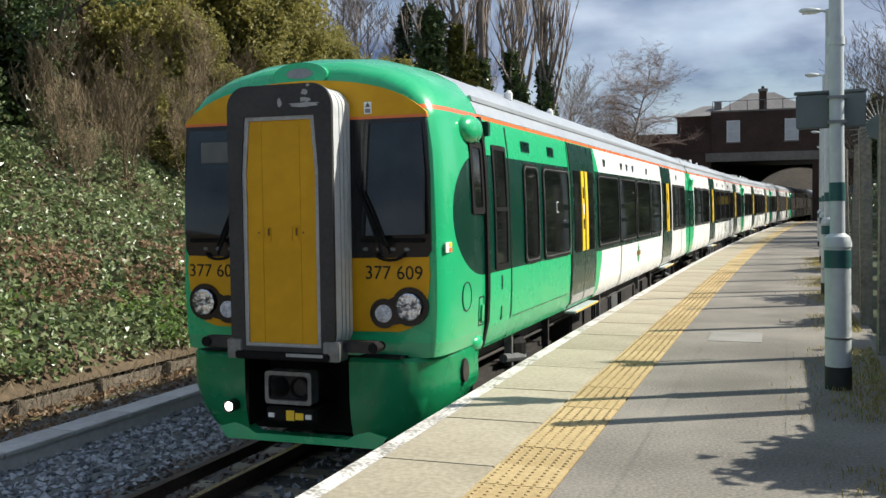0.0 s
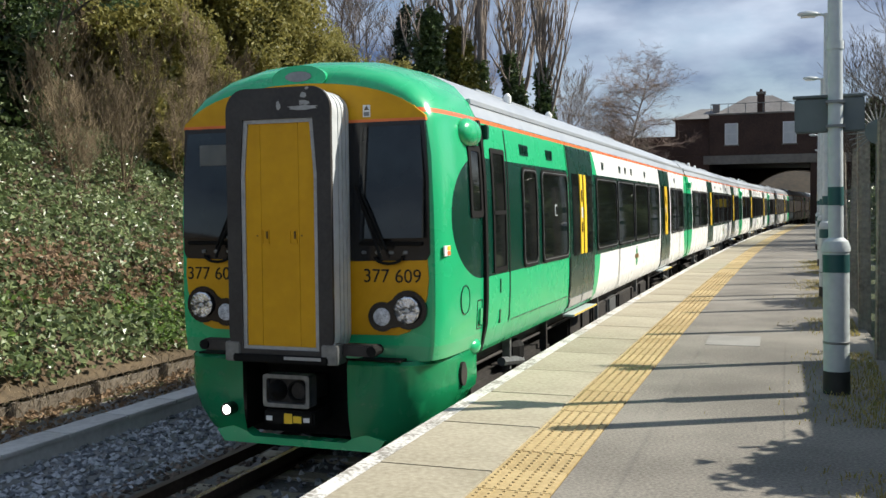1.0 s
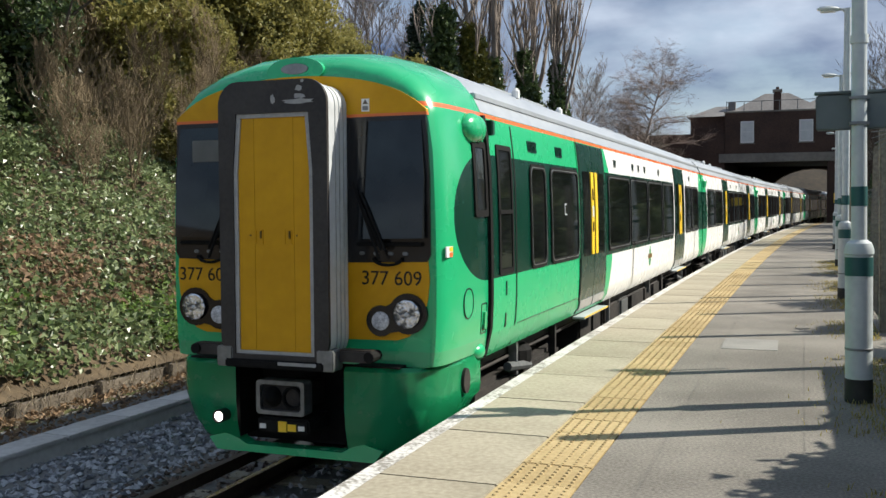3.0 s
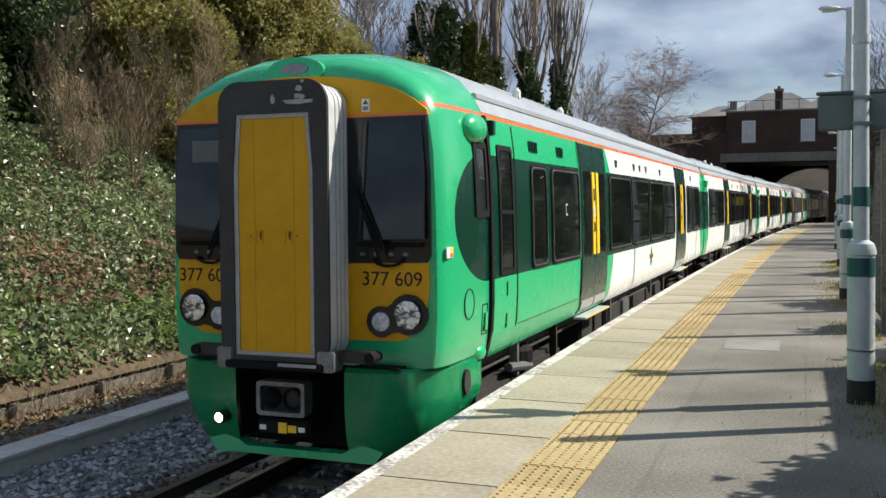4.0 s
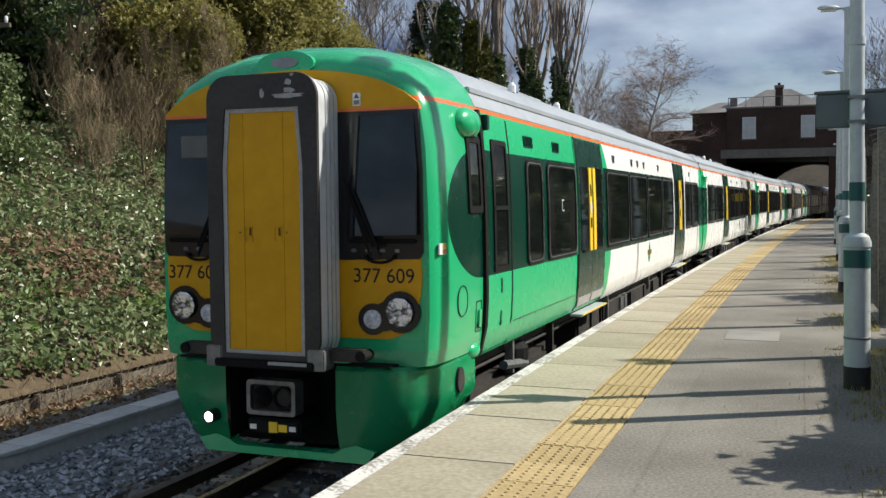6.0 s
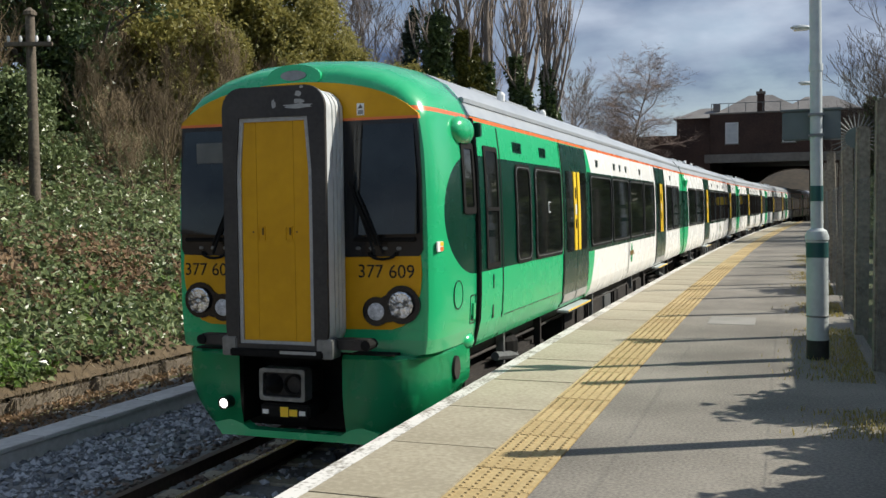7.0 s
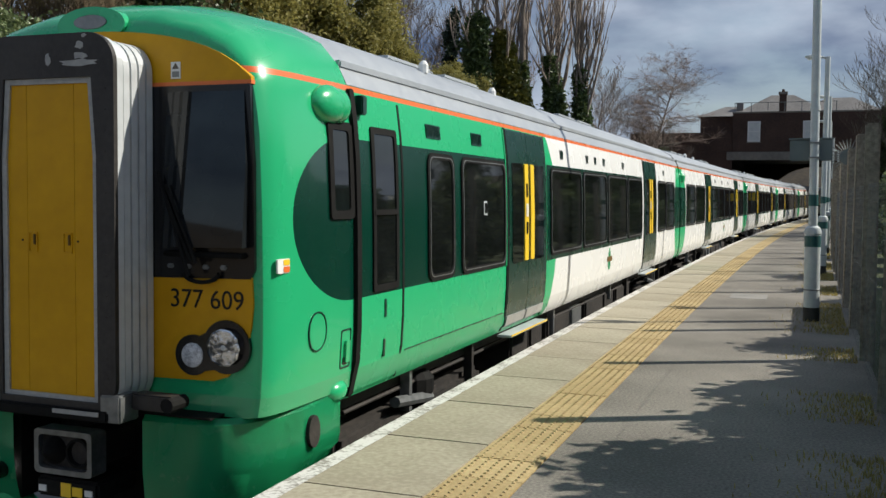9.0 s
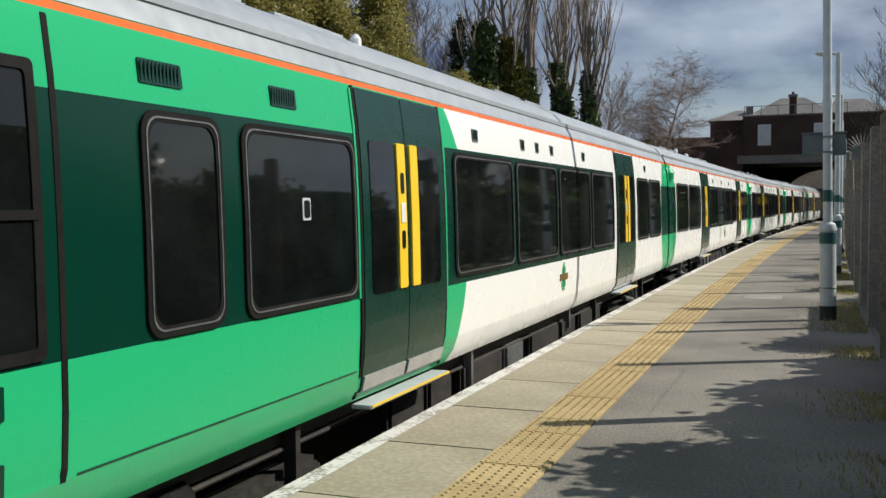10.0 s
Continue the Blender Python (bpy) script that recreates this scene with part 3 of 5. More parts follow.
def tufts(name, count, seed, x0, x1, y0, y1, h, material, label):
    rng = np.random.default_rng(seed)
    vs, fs = [], []
    for _ in range(count):
        y = y0 + (y1 - y0) * rng.random()
        clump = noise.noise((0.5, y * 0.7, seed)) > -0.1
        if not clump:
            continue
        x = x1 - abs(rng.normal(0, (x1 - x0) * 0.45)) + bend(y)
        a, l = rng.random() * math.tau, h * rng.uniform(0.4, 1.2)
        dx, dy, w = math.cos(a), math.sin(a), 0.005
        k = len(vs)
        vs += [(x - dy * w, y + dx * w, -0.01), (x + dy * w, y - dx * w, -0.01), (x + dx * l * 0.3 + dy * w * 0.6, y + dy * l * 0.3 - dx * w * 0.6, l * 0.6), (x + dx * l * 0.3 - dy * w * 0.6, y + dy * l * 0.3 + dx * w * 0.6, l * 0.6), (x + dx * l * 0.7, y + dy * l * 0.7, l * 0.9)]
        fs += [(k, k + 1, k + 2, k + 3), (k + 3, k + 2, k + 4)]
    return scatter_mesh(name, vs, fs, material, None, label, "grass", "stuff")


M["moss"] = leaf_material("dry_moss_and_grass", (0.15, 0.14, 0.035), (0.34, 0.28, 0.10), 0.9, 0.3)
tufts("grass_tufts", 16000, 31, 2.85, 3.5, 1, 34, 0.055, M["moss"], "short moss and dry grass along the foot of the fence")


# ---- lamp posts, fence ----
def lathe(bm, prof, sides=20):
    rings = [[bm.verts.new((r * math.cos(k * math.tau / sides), r * math.sin(k * math.tau / sides), z)) for k in range(sides)] for r, z in prof]
    for u, w in zip(rings, rings[1:]):
        for k in range(sides):
            bm.faces.new((u[k], u[(k + 1) % sides], w[(k + 1) % sides], w[k]))
    bm.faces.new(rings[0][::-1]), bm.faces.new(rings[-1])
    return bm


def lamp_post(label, height, sign):
    root = rigid("lamp_post", label, "lamp post", "lamp posts along the platform")
    part("base", lathe(bmesh.new(), [(0.112, 0), (0.112, 0.2)]), M["post_black"], root, "black painted foot", True)
    part("column", lathe(bmesh.new(), [(0.108, 0.2), (0.108, 1.235), (0.118, 1.24), (0.118, 1.275), (0.10, 1.33), (0.062, 1.36), (0.060, 2.6), (0.055, height)]), M["post_grey"], root, "", True)
    part("band", lathe(bmesh.new(), [(0.111, 1.06), (0.111, 1.215)]), M["post_green"], root, "dark teal band", True)
    part("band", lathe(bmesh.new(), [(0.065, 1.64), (0.065, 1.80)]), M["post_green"], root, "dark teal band", True)
    part("strap", lathe(bmesh.new(), [(0.111, 0.44), (0.114, 0.445), (0.114, 0.455), (0.111, 0.46)]), M["grey_metal"], root, "", True)
    part("clamp", lathe(bmesh.new(), [(0.07, 2.98), (0.07, 3.05)]), M["post_grey"], root, "", True)
    bm = bmesh.new()
    tube(bm, [(0, 0, height - 0.10), (-0.07, 0, height - 0.02), (-0.16, 0, height)], 0.026)
    part("arm", bm, M["post_grey"], root, "", True)
    head = part("lantern", lathe(bmesh.new(), [(0.05, -0.05), (0.10, -0.03), (0.11, 0.01), (0.085, 0.05), (0.03, 0.07)], 16), M["post_grey"], root, "grey lantern head", True)
    head.matrix_basis = Matrix.Translation((-0.31, 0, height)) @ Matrix.Rotation(radians(4), 4, "Y") @ Matrix.Diagonal((1.75, 1.0, 0.8, 1))
    part("diffuser", boxed(-0.44, -0.19, -0.07, 0.07, height - 0.05, height - 0.03, bevel=0.006), M["frame_white"], root, "milky diffuser")
    if sign:
        box_ = part("sign_box", boxed(-0.33, 0.24, 0.075, 0.15, 2.28, 2.58, bevel=0.012), M["sign_grey"], root, "grey back of a sign box")
        part("lip", boxed(-0.345, 0.255, 0.06, 0.165, 2.581, 2.605, bevel=0.006), M["sign_grey"], box_)
        part("bracket", boxed(-0.075, 0.075, -0.07, 0.085, 2.31, 2.335), M["grey_metal"], root)
        part("bracket", boxed(-0.075, 0.075, -0.07, 0.085, 2.52, 2.545), M["grey_metal"], root)
    return root


M["sign_grey"] = surface("grey_green_sign_back", (0.10, 0.13, 0.13), (0.15, 0.18, 0.18), 6, 1, 0.6)
lp = lamp_post("pale grey lamp post with teal bands and a sign box", 6.2, True)
lp.matrix_basis = pose(3.10, 10.82, 0, 0, -0.6, 0)
lp2 = lamp_post("pale grey steel lamp post with teal bands further along the platform", 5.0, False)
lp2.matrix_basis = pose(3.43, 20.2, 0)
for y in (29.5, 40.0, 52.0, 66.0):
    copy_thing(lp2, pose(3.36 + bend(y), y, 0))


def fence():
    """Concrete posts with chain link, behind the platform."""
    root = rigid("fence", "chain link fence on lichened concrete posts behind the platform", "fence", "", "structure")
    ys = [4.7 - 2.75 * k for k in range(5, 0, -1)] + [4.7 + 2.75 * k for k in range(12)]
    for i, y in enumerate(ys):
        bm = boxed(-0.075, 0.075, -0.07, 0.07, -0.1, 2.58 + 0.10 * math.sin(i * 3.1), bevel=0.02)
        for w in bm.verts:
            if w.co.z > 2.2:
                w.co.x += 0.02 * math.sin(i * 2.2)
        part("post", bm, M["fence_post"], root, "lichened grey concrete post").matrix_basis = pose(3.60 + bend(y), y, 0, 0.8 * math.sin(i * 1.9), 1.4 * math.sin(i * 2.7), 8 * math.sin(i))
    vs, fs = [], []

    def wire(p, q, r=0.0010):
        p, q = Vector(p), Vector(q)
        d = (q - p).normalized()
        a = d.orthogonal().normalized()
        b = d.cross(a)
        k = len(vs)
        for e in (p, q):
            for j in range(3):
                vs.append(tuple(e + (a * math.cos(j * 2.0944) + b * math.sin(j * 2.0944)) * r))
        for j in range(3):
            fs.append((k + j, k + (j + 1) % 3, k + 3 + (j + 1) % 3, k + 3 + j))
    h, y0, y1 = 1.9, -8.0, 34.0
    n = int((y1 - y0 + h) / 0.15)
    for i in range(n):
        s = y0 - h + i * 0.15
        a0, a1 = max(s, y0), min(s + h, y1)
        if a1 > a0:
            wire((3.55 + bend(a0), a0, a0 - s), (3.55 + bend(a1), a1, a1 - s))
            wire((3.552 + bend(a0), a0, h - (a0 - s)), (3.552 + bend(a1), a1, h - (a1 - s)))
    for z in (0.05, 0.95, 1.87):
        for i in range(21):
            ya, yb = -8 + 2 * i, -6 + 2 * i
            wire((3.56 + bend(ya), ya, z), (3.56 + bend(yb), yb, z), 0.0015)
    scatter_mesh("chain_link", vs, fs, M["mesh_wire"], root, "", "", "stuff")
    return root


fence()


def climb_guard():
    """A fan of steel spikes round a plate on top of the fence."""
    root = rigid("climb_guard", "blue-grey steel fan of spikes on the fence", "climb guard")
    part("plate", extruded(bmesh.new(), [(0.13 * math.cos(k * math.tau / 24), 0.13 * math.sin(k * math.tau / 24)) for k in range(24)], -0.012, 0.012), M["sign_grey"], root)
    for k in range(22):
        a = math.radians(-40 + 260 * k / 21)
        part("spike", tube(bmesh.new(), [(0.12 * math.cos(a), 0, 0.12 * math.sin(a)), (0.30 * math.cos(a), 0, 0.30 * math.sin(a))], [0.011, 0.004], 5), M["mesh_wire"], root)
    part("stem", boxed(-0.02, 0.02, -0.015, 0.015, -0.75, -0.11), M["mesh_wire"], root)
    root.matrix_basis = pose(3.62, 13.1, 2.42, 0, 0, -12)


climb_guard()
M["panel_green"] = surface("green_corrugated_sheet", (0.02, 0.13, 0.09), (0.03, 0.17, 0.12), 6, 0.8, 0.5)


def cabin():
    root = rigid("storage_cabin", "dark green corrugated steel cabin behind the fence", "cabin")
    bm = bmesh.new()
    for i in range(26):
        box(bm, 0 if i % 2 else 0.03, 2.4, i * 0.16, (i + 1) * 0.16, 0, 2.3)
    part("wall", bm, M["panel_green"], root)
    part("roof", boxed(-0.05, 2.45, -0.05, 4.21, 2.3, 2.38, bevel=0.01), M["panel_green"], root)
    root.matrix_basis = pose(5.2, 9.5, -0.06)


cabin()


# ---- bridge with the building on it ----
def bridge():
    root = rigid("bridge", "dark brick road bridge with a grey girder over the line", "bridge")
    Y = 95.0
    part("abutment", boxed(-12.5, -3.45, Y, Y + 10, -1.0, 5.68), M["brick"], root)
    part("abutment", boxed(10.2, 18, Y, Y + 26, -1.0, 5.68), M["brick"], root)
    part("abutment", boxed(-12.5, -3.46, Y + 10.01, Y + 26, -1.0, 5.68), M["brick"], root)
    part("girder", boxed(-3.9, 10.6, Y - 0.15, Y + 0.35, 4.92, 5.66, bevel=0.03), M["girder"], root, "grey painted girder")
    part("deck", boxed(-3.44, 10.19, Y + 0.36, Y + 25.9, 5.3, 5.6), M["under"], root)
    part("pier", boxed(4.62, 5.3, Y - 0.1, Y + 0.7, -1.0, 4.91, bevel=0.02), M["brick"], root)
    part("screen_wall", boxed(5.31, 10.19, Y + 0.1, Y + 0.5, -0.2, 4.91), M["brick"], root)
    part("wing_wall", boxed(-12.5, -3.46, Y - 0.02, Y + 0.4, 5.69, 7.4), M["brick"], root)
    # second arch behind
    out = [(-6, -1.0), (-6, 5.28), (10.15, 5.28), (10.15, -1.0)]
    bm = bmesh.new()
    arch = [(-1.2 + 10.4 * (0.5 - 0.5 * math.cos(math.pi * k / 16)), 0.6 + 4.5 * math.sin(math.pi * k / 16)) for k in range(17)]
    arch = [(-1.2, -1.0)] + arch + [(9.2, -1.0)]
    front = [bm.verts.new((x, Y + 22, z)) for x, z in [out[0], out[1], out[2], out[3]] + arch[::-1]]
    bm.faces.new(front)
    r = bmesh.ops.extrude_face_region(bm, geom=bm.faces[:])
    bmesh.ops.translate(bm, vec=(0, 3.5, 0), verts=[g for g in r["geom"] if isinstance(g, bmesh.types.BMVert)])
    part("arch", bm, M["brick"], root, "dark brick arch further along")
    return root


BRIDGE_SIZE = Matrix.Translation((-5.3, 95, -0.9)) @ Matrix.Scale(1.09, 4) @ Matrix.Translation((5.3, -95, 0.9))
bridge().matrix_basis = BRIDGE_SIZE


def building():
    root = rigid("station_building", "dark brown brick station building with hipped slate roofs on the bridge", "building")
    Y = 95.02
    wall = part("wall", boxed(-3.44, 9.0, Y, Y + 8, 5.68, 9.07), M["brick"], root)
    part("coping", boxed(-3.5, 9.06, Y - 0.06, Y + 0.3, 9.07, 9.2), M["girder"], root)
    part("wall", boxed(-6.3, -3.45, Y + 0.6, Y + 8, 5.68, 8.85), M["brick"], root)
    for x in (-1.63, 2.99):
        w = part("window", boxed(x - 0.54, x + 0.54, Y - 0.03, Y + 0.05, 6.55, 8.35), M["frame_white"], root, "white framed sash window")
        part("pane", boxed(x - 0.46, x + 0.46, Y - 0.045, Y - 0.02, 6.65, 7.43), M["pane"], w)
        part("pane", boxed(x - 0.46, x + 0.46, Y - 0.045, Y - 0.02, 7.48, 8.27), M["pane"], w)
        part("sill", boxed(x - 0.62, x + 0.62, Y - 0.1, Y + 0.05, 6.45, 6.55), M["girder"], w)

    def hip(name, x0, x1, y0, y1, z0, z1, inset):
        bm = bmesh.new()
        a = [bm.verts.new(p) for p in ((x0, y0, z0), (x1, y0, z0), (x1, y1, z0), (x0, y1, z0))]
        yc = (y0 + y1) / 2
        b = [bm.verts.new(p) for p in ((x0 + inset, yc - 0.4, z1), (x1 - inset, yc - 0.4, z1), (x1 - inset, yc + 0.4, z1), (x0 + inset, yc + 0.4, z1))]
        for k in range(4):
            bm.faces.new((a[k], a[(k + 1) % 4], b[(k + 1) % 4], b[k]))
        bm.faces.new(b), bm.faces.new(a[::-1])
        return part(name, bm, M["slate"], root, "grey slate hipped roof")
    hip("roof", -6.6, -1.2, Y + 0.3, Y + 8, 8.86, 10.0, 2.2)
    hip("roof", -3.4, 4.6, Y + 2.0, Y + 9, 9.22, 11.1, 3.0)
    hip("roof", 2.0, 9.0, Y + 1.6, Y + 8, 9.21, 10.7, 2.4)
    ch = part("chimney", boxed(0.42, 1.02, Y + 0.5, Y + 1.3, 9.05, 10.75, bevel=0.02), M["brick"], root)
    part("cap", boxed(0.34, 1.10, Y + 0.42, Y + 1.38, 10.75, 10.95), M["girder"], ch)
    part("pot", lathe(bmesh.new(), [(0.14, 10.95), (0.11, 11.2)], 10), M["brick"], ch).location = (0.72, Y + 0.9, 0)
    part("dormer", boxed(-3.3, -2.7, Y + 2.2, Y + 3, 9.3, 10.2, bevel=0.02), M["slate"], root)
    for k in range(7):
        part("railing_post", boxed(-3.3 + k * 1.4 - 0.03, -3.3 + k * 1.4 + 0.03, Y + 0.1, Y + 0.16, 9.2, 10.0), M["grey_metal"], root)
    part("handrail", boxed(-3.33, 5.2, Y + 0.1, Y + 0.16, 9.98, 10.03), M["grey_metal"], root)
    return root


building().matrix_basis = BRIDGE_SIZE


def signal():
    root = rigid("platform_signal", "small platform signal post with a yellow plate by the bridge", "signal")
    part("pole", lathe(bmesh.new(), [(0.06, 0), (0.05, 2.6)], 10), M["grey_metal"], root)
    part("plate", boxed(-0.35, 0.35, -0.06, 0.02, 1.7, 2.5, bevel=0.03), M["bright_yellow"], root, "yellow plate")
    root.matrix_basis = pose(6.0, 84, 0)


signal()


M["dark_soil"] = surface("dark_bank_soil", (0.022, 0.018, 0.012), (0.06, 0.045, 0.028), 2, 0.3, 0.95)


def far_bank():
    """Earth slope that closes the view through the bridge."""
    vs, fs = [], []
    for j in range(9):
        for i in range(30):
            x = -30 + i * 3
            vs.append((x, 136 + j * 3, min(9.0, -1.0 + j * 1.6 + 0.8 * noise.noise((x * 0.2, j * 0.6, 2)))))
    for j in range(8):
        for i in range(29):
            k = j * 30 + i
            fs.append((k, k + 1, k + 31, k + 30))
    scatter_mesh("far_bank", vs, fs, M["dark_soil"], None, "brown earth slope beyond the bridge", "embankment", "structure", True)


far_bank()


# ---- trees ----
def branchwork(rng, base, height, radius, spread, up, levels, kids, taper=0.62, first=0.25, wob=0.18, lean=(0, 0), thin=0.004):
    """Branches as lists of points with radii; returns them and the tips."""
    out, tips = [], []

    def grow(p, d, length, r, level):
        pts, rad = [p.copy()], [r]
        n = 5 if level == 0 else 4
        for k in range(n):
            d = d + rng.standard_normal(3) * wob * (0.5 if level == 0 else 1.0) + np.array([0, 0, up if level else 0.05])
            d /= np.linalg.norm(d)
            p = p + d * length / n
            pts.append(p.copy())
            rad.append(max(r * (1 - 0.85 * (k + 1) / n), thin))
        out.append((pts, rad, level))
        if level == levels:
            tips.extend(pts[1:])
            return
        m = kids[level]
        for j in range(m):
            f = first + (1 - first) * (j + rng.random()) / m if level == 0 else 0.25 + 0.75 * rng.random()
            i = min(int(f * n), n - 1)
            q = pts[i] + (pts[i + 1] - pts[i]) * (f * n - i)
            a = rng.random() * math.tau
            side = np.array([math.cos(a), math.sin(a), 0.0])
            dd = d * (1 - spread) + side * spread + np.array([0, 0, 0.2])
            if level == 0:
                dd = np.array([0, 0, 1 - spread]) + side * spread
            dd /= np.linalg.norm(dd)
            grow(q, dd, length * (taper * (1.15 - 0.6 * f) if level == 0 else taper * rng.uniform(0.6, 1.0)), rad[i] * 0.5, level + 1)
    grow(np.array(base, float), np.array([lean[0], lean[1], 1.0]), height, radius, 0)
    return out, np.array(tips)


def branch_mesh(name, branches, material, parent, pick, sides):
    vs, fs = [], []
    for pts, rad, level in branches:
        if not pick(level):
            continue
        k0 = len(vs)
        d = pts[-1] - pts[0]
        d = d / (np.linalg.norm(d) + 1e-9)
        a = np.cross(d, (0.31, 0.77, 0.2))
        a /= np.linalg.norm(a)
        b = np.cross(d, a)
        for p, r in zip(pts, rad):
            for q in range(sides):
                w = q * math.tau / sides
                vs.append(tuple(p + (a * math.cos(w) + b * math.sin(w)) * r))
        for i in range(len(pts) - 1):
            for q in range(sides):
                s = k0 + i * sides
                fs.append((s + q, s + (q + 1) % sides, s + sides + (q + 1) % sides, s + sides + q))
    return scatter_mesh(name, vs, fs, material, parent, smooth=sides > 4)


def foliage(name, points, per, spread, size, material, parent, rng, label=""):
    c = np.repeat(points, per, 0) + rng.standard_normal((len(points) * per, 3)) * spread
    n = rng.standard_normal((len(c), 3)) + np.array([0.4, -0.2, 0.7])
    v, f = leaf_cloud(c, n, size * (0.6 + 0.8 * rng.random(len(c))), rng)
    ob = scatter_mesh(name, v, f, material, parent)
    return tagged(ob, label) if label else ob


def tree(name, label, seed, base, height, radius=0.2, spread=0.55, up=0.1, kids=(14, 7, 6), bark="bark", leaves=None, taper=0.62, first=0.25, ivy=None, group="", lean=(0, 0), twig=None, thin=0.004):
    rng = np.random.default_rng(seed)
    root = rigid(name, label, "tree" if name != "shrub" else "shrub", group)
    br, tips = branchwork(rng, base, height, radius, spread, up, len(kids), kids, taper, first, lean=lean, thin=thin)
    branch_mesh("trunk", br, M[bark], root, lambda lv: lv == 0, 9)
    for one in br:
        if one[2] == 1:
            branch_mesh("limb", [one], M[bark], root, lambda lv: True, 5)
    tagged(branch_mesh("twig_spray", br, M[twig or bark], root, lambda lv: lv >= 2, 3), kind="stuff")
    if leaves:
        mat, per, sp, size = leaves
        foliage("crown", tips, per, sp, size, M[mat], root, rng)
    if ivy:
        mat, top, wid, count, size = ivy
        trunk = [b for b in br if b[2] == 0][0][0]
        pts = []
        for _ in range(count):
            f = rng.random() ** 0.8
            i = min(int(f * top * 5), 4)
            g = f * top * 5 - i
            p = trunk[i] + (trunk[i + 1] - trunk[i]) * g
            w = wid * (1.0 - 0.75 * f) * (0.55 + 0.6 * abs(noise.noise((p[2] * 0.55, seed, 0.3))))
            o = rng.standard_normal(3)
            o /= np.linalg.norm(o)
            pts.append(p + o * w * (0.5 + 0.6 * rng.random()) * np.array([1, 1, 1.4]))
        foliage("ivy", np.array(pts), 3, 0.16, size, M[mat], root, rng, "ivy climbing the trunk")
    return root


def at(x, y):
    return (x, y, bank_height(x, y) - 0.15)


def copies(variants, height, spots):
    made = [[] for _ in variants]
    for i, s in enumerate(spots):
        made[i % len(variants)].append((i, s))
    for v, todo in zip(variants, made):
        for n, (i, (x, y, z, h)) in enumerate(todo):
            k = h / height
            m = pose(x, y, z, 0, 0, 77 * i + 20) @ Matrix.Diagonal((k, k, k, 1))
            if n < len(todo) - 1:
                copy_thing(v, m)
            else:
                v.matrix_basis = m


def on_bank(*spots):
    return [(x, y, bank_height(x, y) - 0.15, h) for x, y, h in spots]


tree("tree", "dark evergreen tree smothered in ivy on the bank", 41, at(-14.4, 20.5), 9.4, 0.28, 0.6, 0.05, (22, 8, 5), leaves=("ivy_dark", 3, 0.16, 0.13), taper=0.32, first=0.04, ivy=("ivy_dark", 0.9, 1.35, 4800, 0.15))
O = (0, 0, 0)
willow = [tree("shrub", "tall willow shrub with sparse olive spring leaves on the bank", s, O, 6.0, 0.10, 0.5, 0.16, (18, 8, 5), "bark", ("olive", 6, 0.22, 0.13), taper=0.5, first=0.02, group="shrubs on the bank") for s in (51, 52, 53, 54)]
copies(willow, 6.0, on_bank((-15.5, 27, 6.0), (-13.0, 31, 5.4), (-17.5, 33, 6.2), (-11.6, 36, 3.6), (-20, 29, 7.5), (-15.5, 41, 4.2), (-19, 46, 5.0), (-22.5, 38, 5.6), (-25, 46, 5.6), (-21, 52, 5.0),
                            (-13.8, 46, 3.6), (-27.5, 36, 6.5), (-12.2, 29, 4.4), (-14.2, 24.5, 5.6), (-16.8, 24.5, 6.6), (-13.6, 27.6, 5.4), (-18.5, 38, 4.6), (-16.2, 36, 4.6), (-23, 31, 7.5), (-17.5, 52, 4.5), (-12.6, 40, 3.6), (-24, 56, 5.5), (-29, 50, 6.5), (-12.8, 25.6, 3.2), (-19.5, 24, 7.0), (-11.9, 33, 3.2)))
brown = [tree("shrub", "bare brown twiggy shrub on the bank", s, O, 3.0, 0.04, 0.5, 0.25, (22, 9, 6), "brown_twig", None, taper=0.55, first=0.0, group="shrubs on the bank", thin=0.005) for s in (58, 59)]
copies(brown, 3.0, on_bank((-11.3, 18.6, 2.0), (-11.1, 20.0, 2.3), (-11.9, 21.2, 2.7), (-11.3, 22.5, 2.5), (-12.4, 19.4, 2.6), (-11.4, 24.0, 2.7), (-12.6, 24.6, 3.3), (-12.3, 26.8, 2.8), (-11.2, 26, 2.2), (-15, 22.5, 4.0), (-16.5, 19.5, 4.2), (-14.4, 17.5, 3.4), (-17, 16, 4.5)))
thicket = [tree("shrub", "low bramble thicket with olive leaves on the bank", s, O, 2.0, 0.05, 0.72, 0.02, (20, 7, 4), "bark", ("olive", 7, 0.2, 0.14), taper=0.6, first=0.0, group="thickets on the bank") for s in (161, 162)]
copies(thicket, 2.0, on_bank(*[(-12.4 - 1.6 * (k % 4) + 0.5 * math.sin(k * 2.1), 23.5 + 0.95 * k, 1.5 + 0.6 * abs(math.sin(k * 1.3))) for k in range(26)]))
dark_thicket = [tree("shrub", "dense evergreen thicket with ivy on the bank", s, O, 2.4, 0.06, 0.7, 0.04, (20, 7, 4), "bark", ("ivy", 6, 0.2, 0.12), taper=0.58, first=0.0, group="thickets on the bank") for s in (171, 172)]
copies(dark_thicket, 2.4, on_bank(*[(-12.0 - 1.5 * (k % 4) + 0.5 * math.sin(k * 2.7), 9.5 + 0.8 * k, 1.4 + 0.8 * abs(math.sin(k * 1.9))) for k in range(9)]))
tangle = [tree("shrub", "tall tangle of bare grey-brown stems on the bank", s, O, 5.0, 0.05, 0.5, 0.22, (30, 9, 6), "bark", None, taper=0.5, first=0.0, group="shrubs on the bank", twig="brown_twig", thin=0.006) for s in (181, 182)]
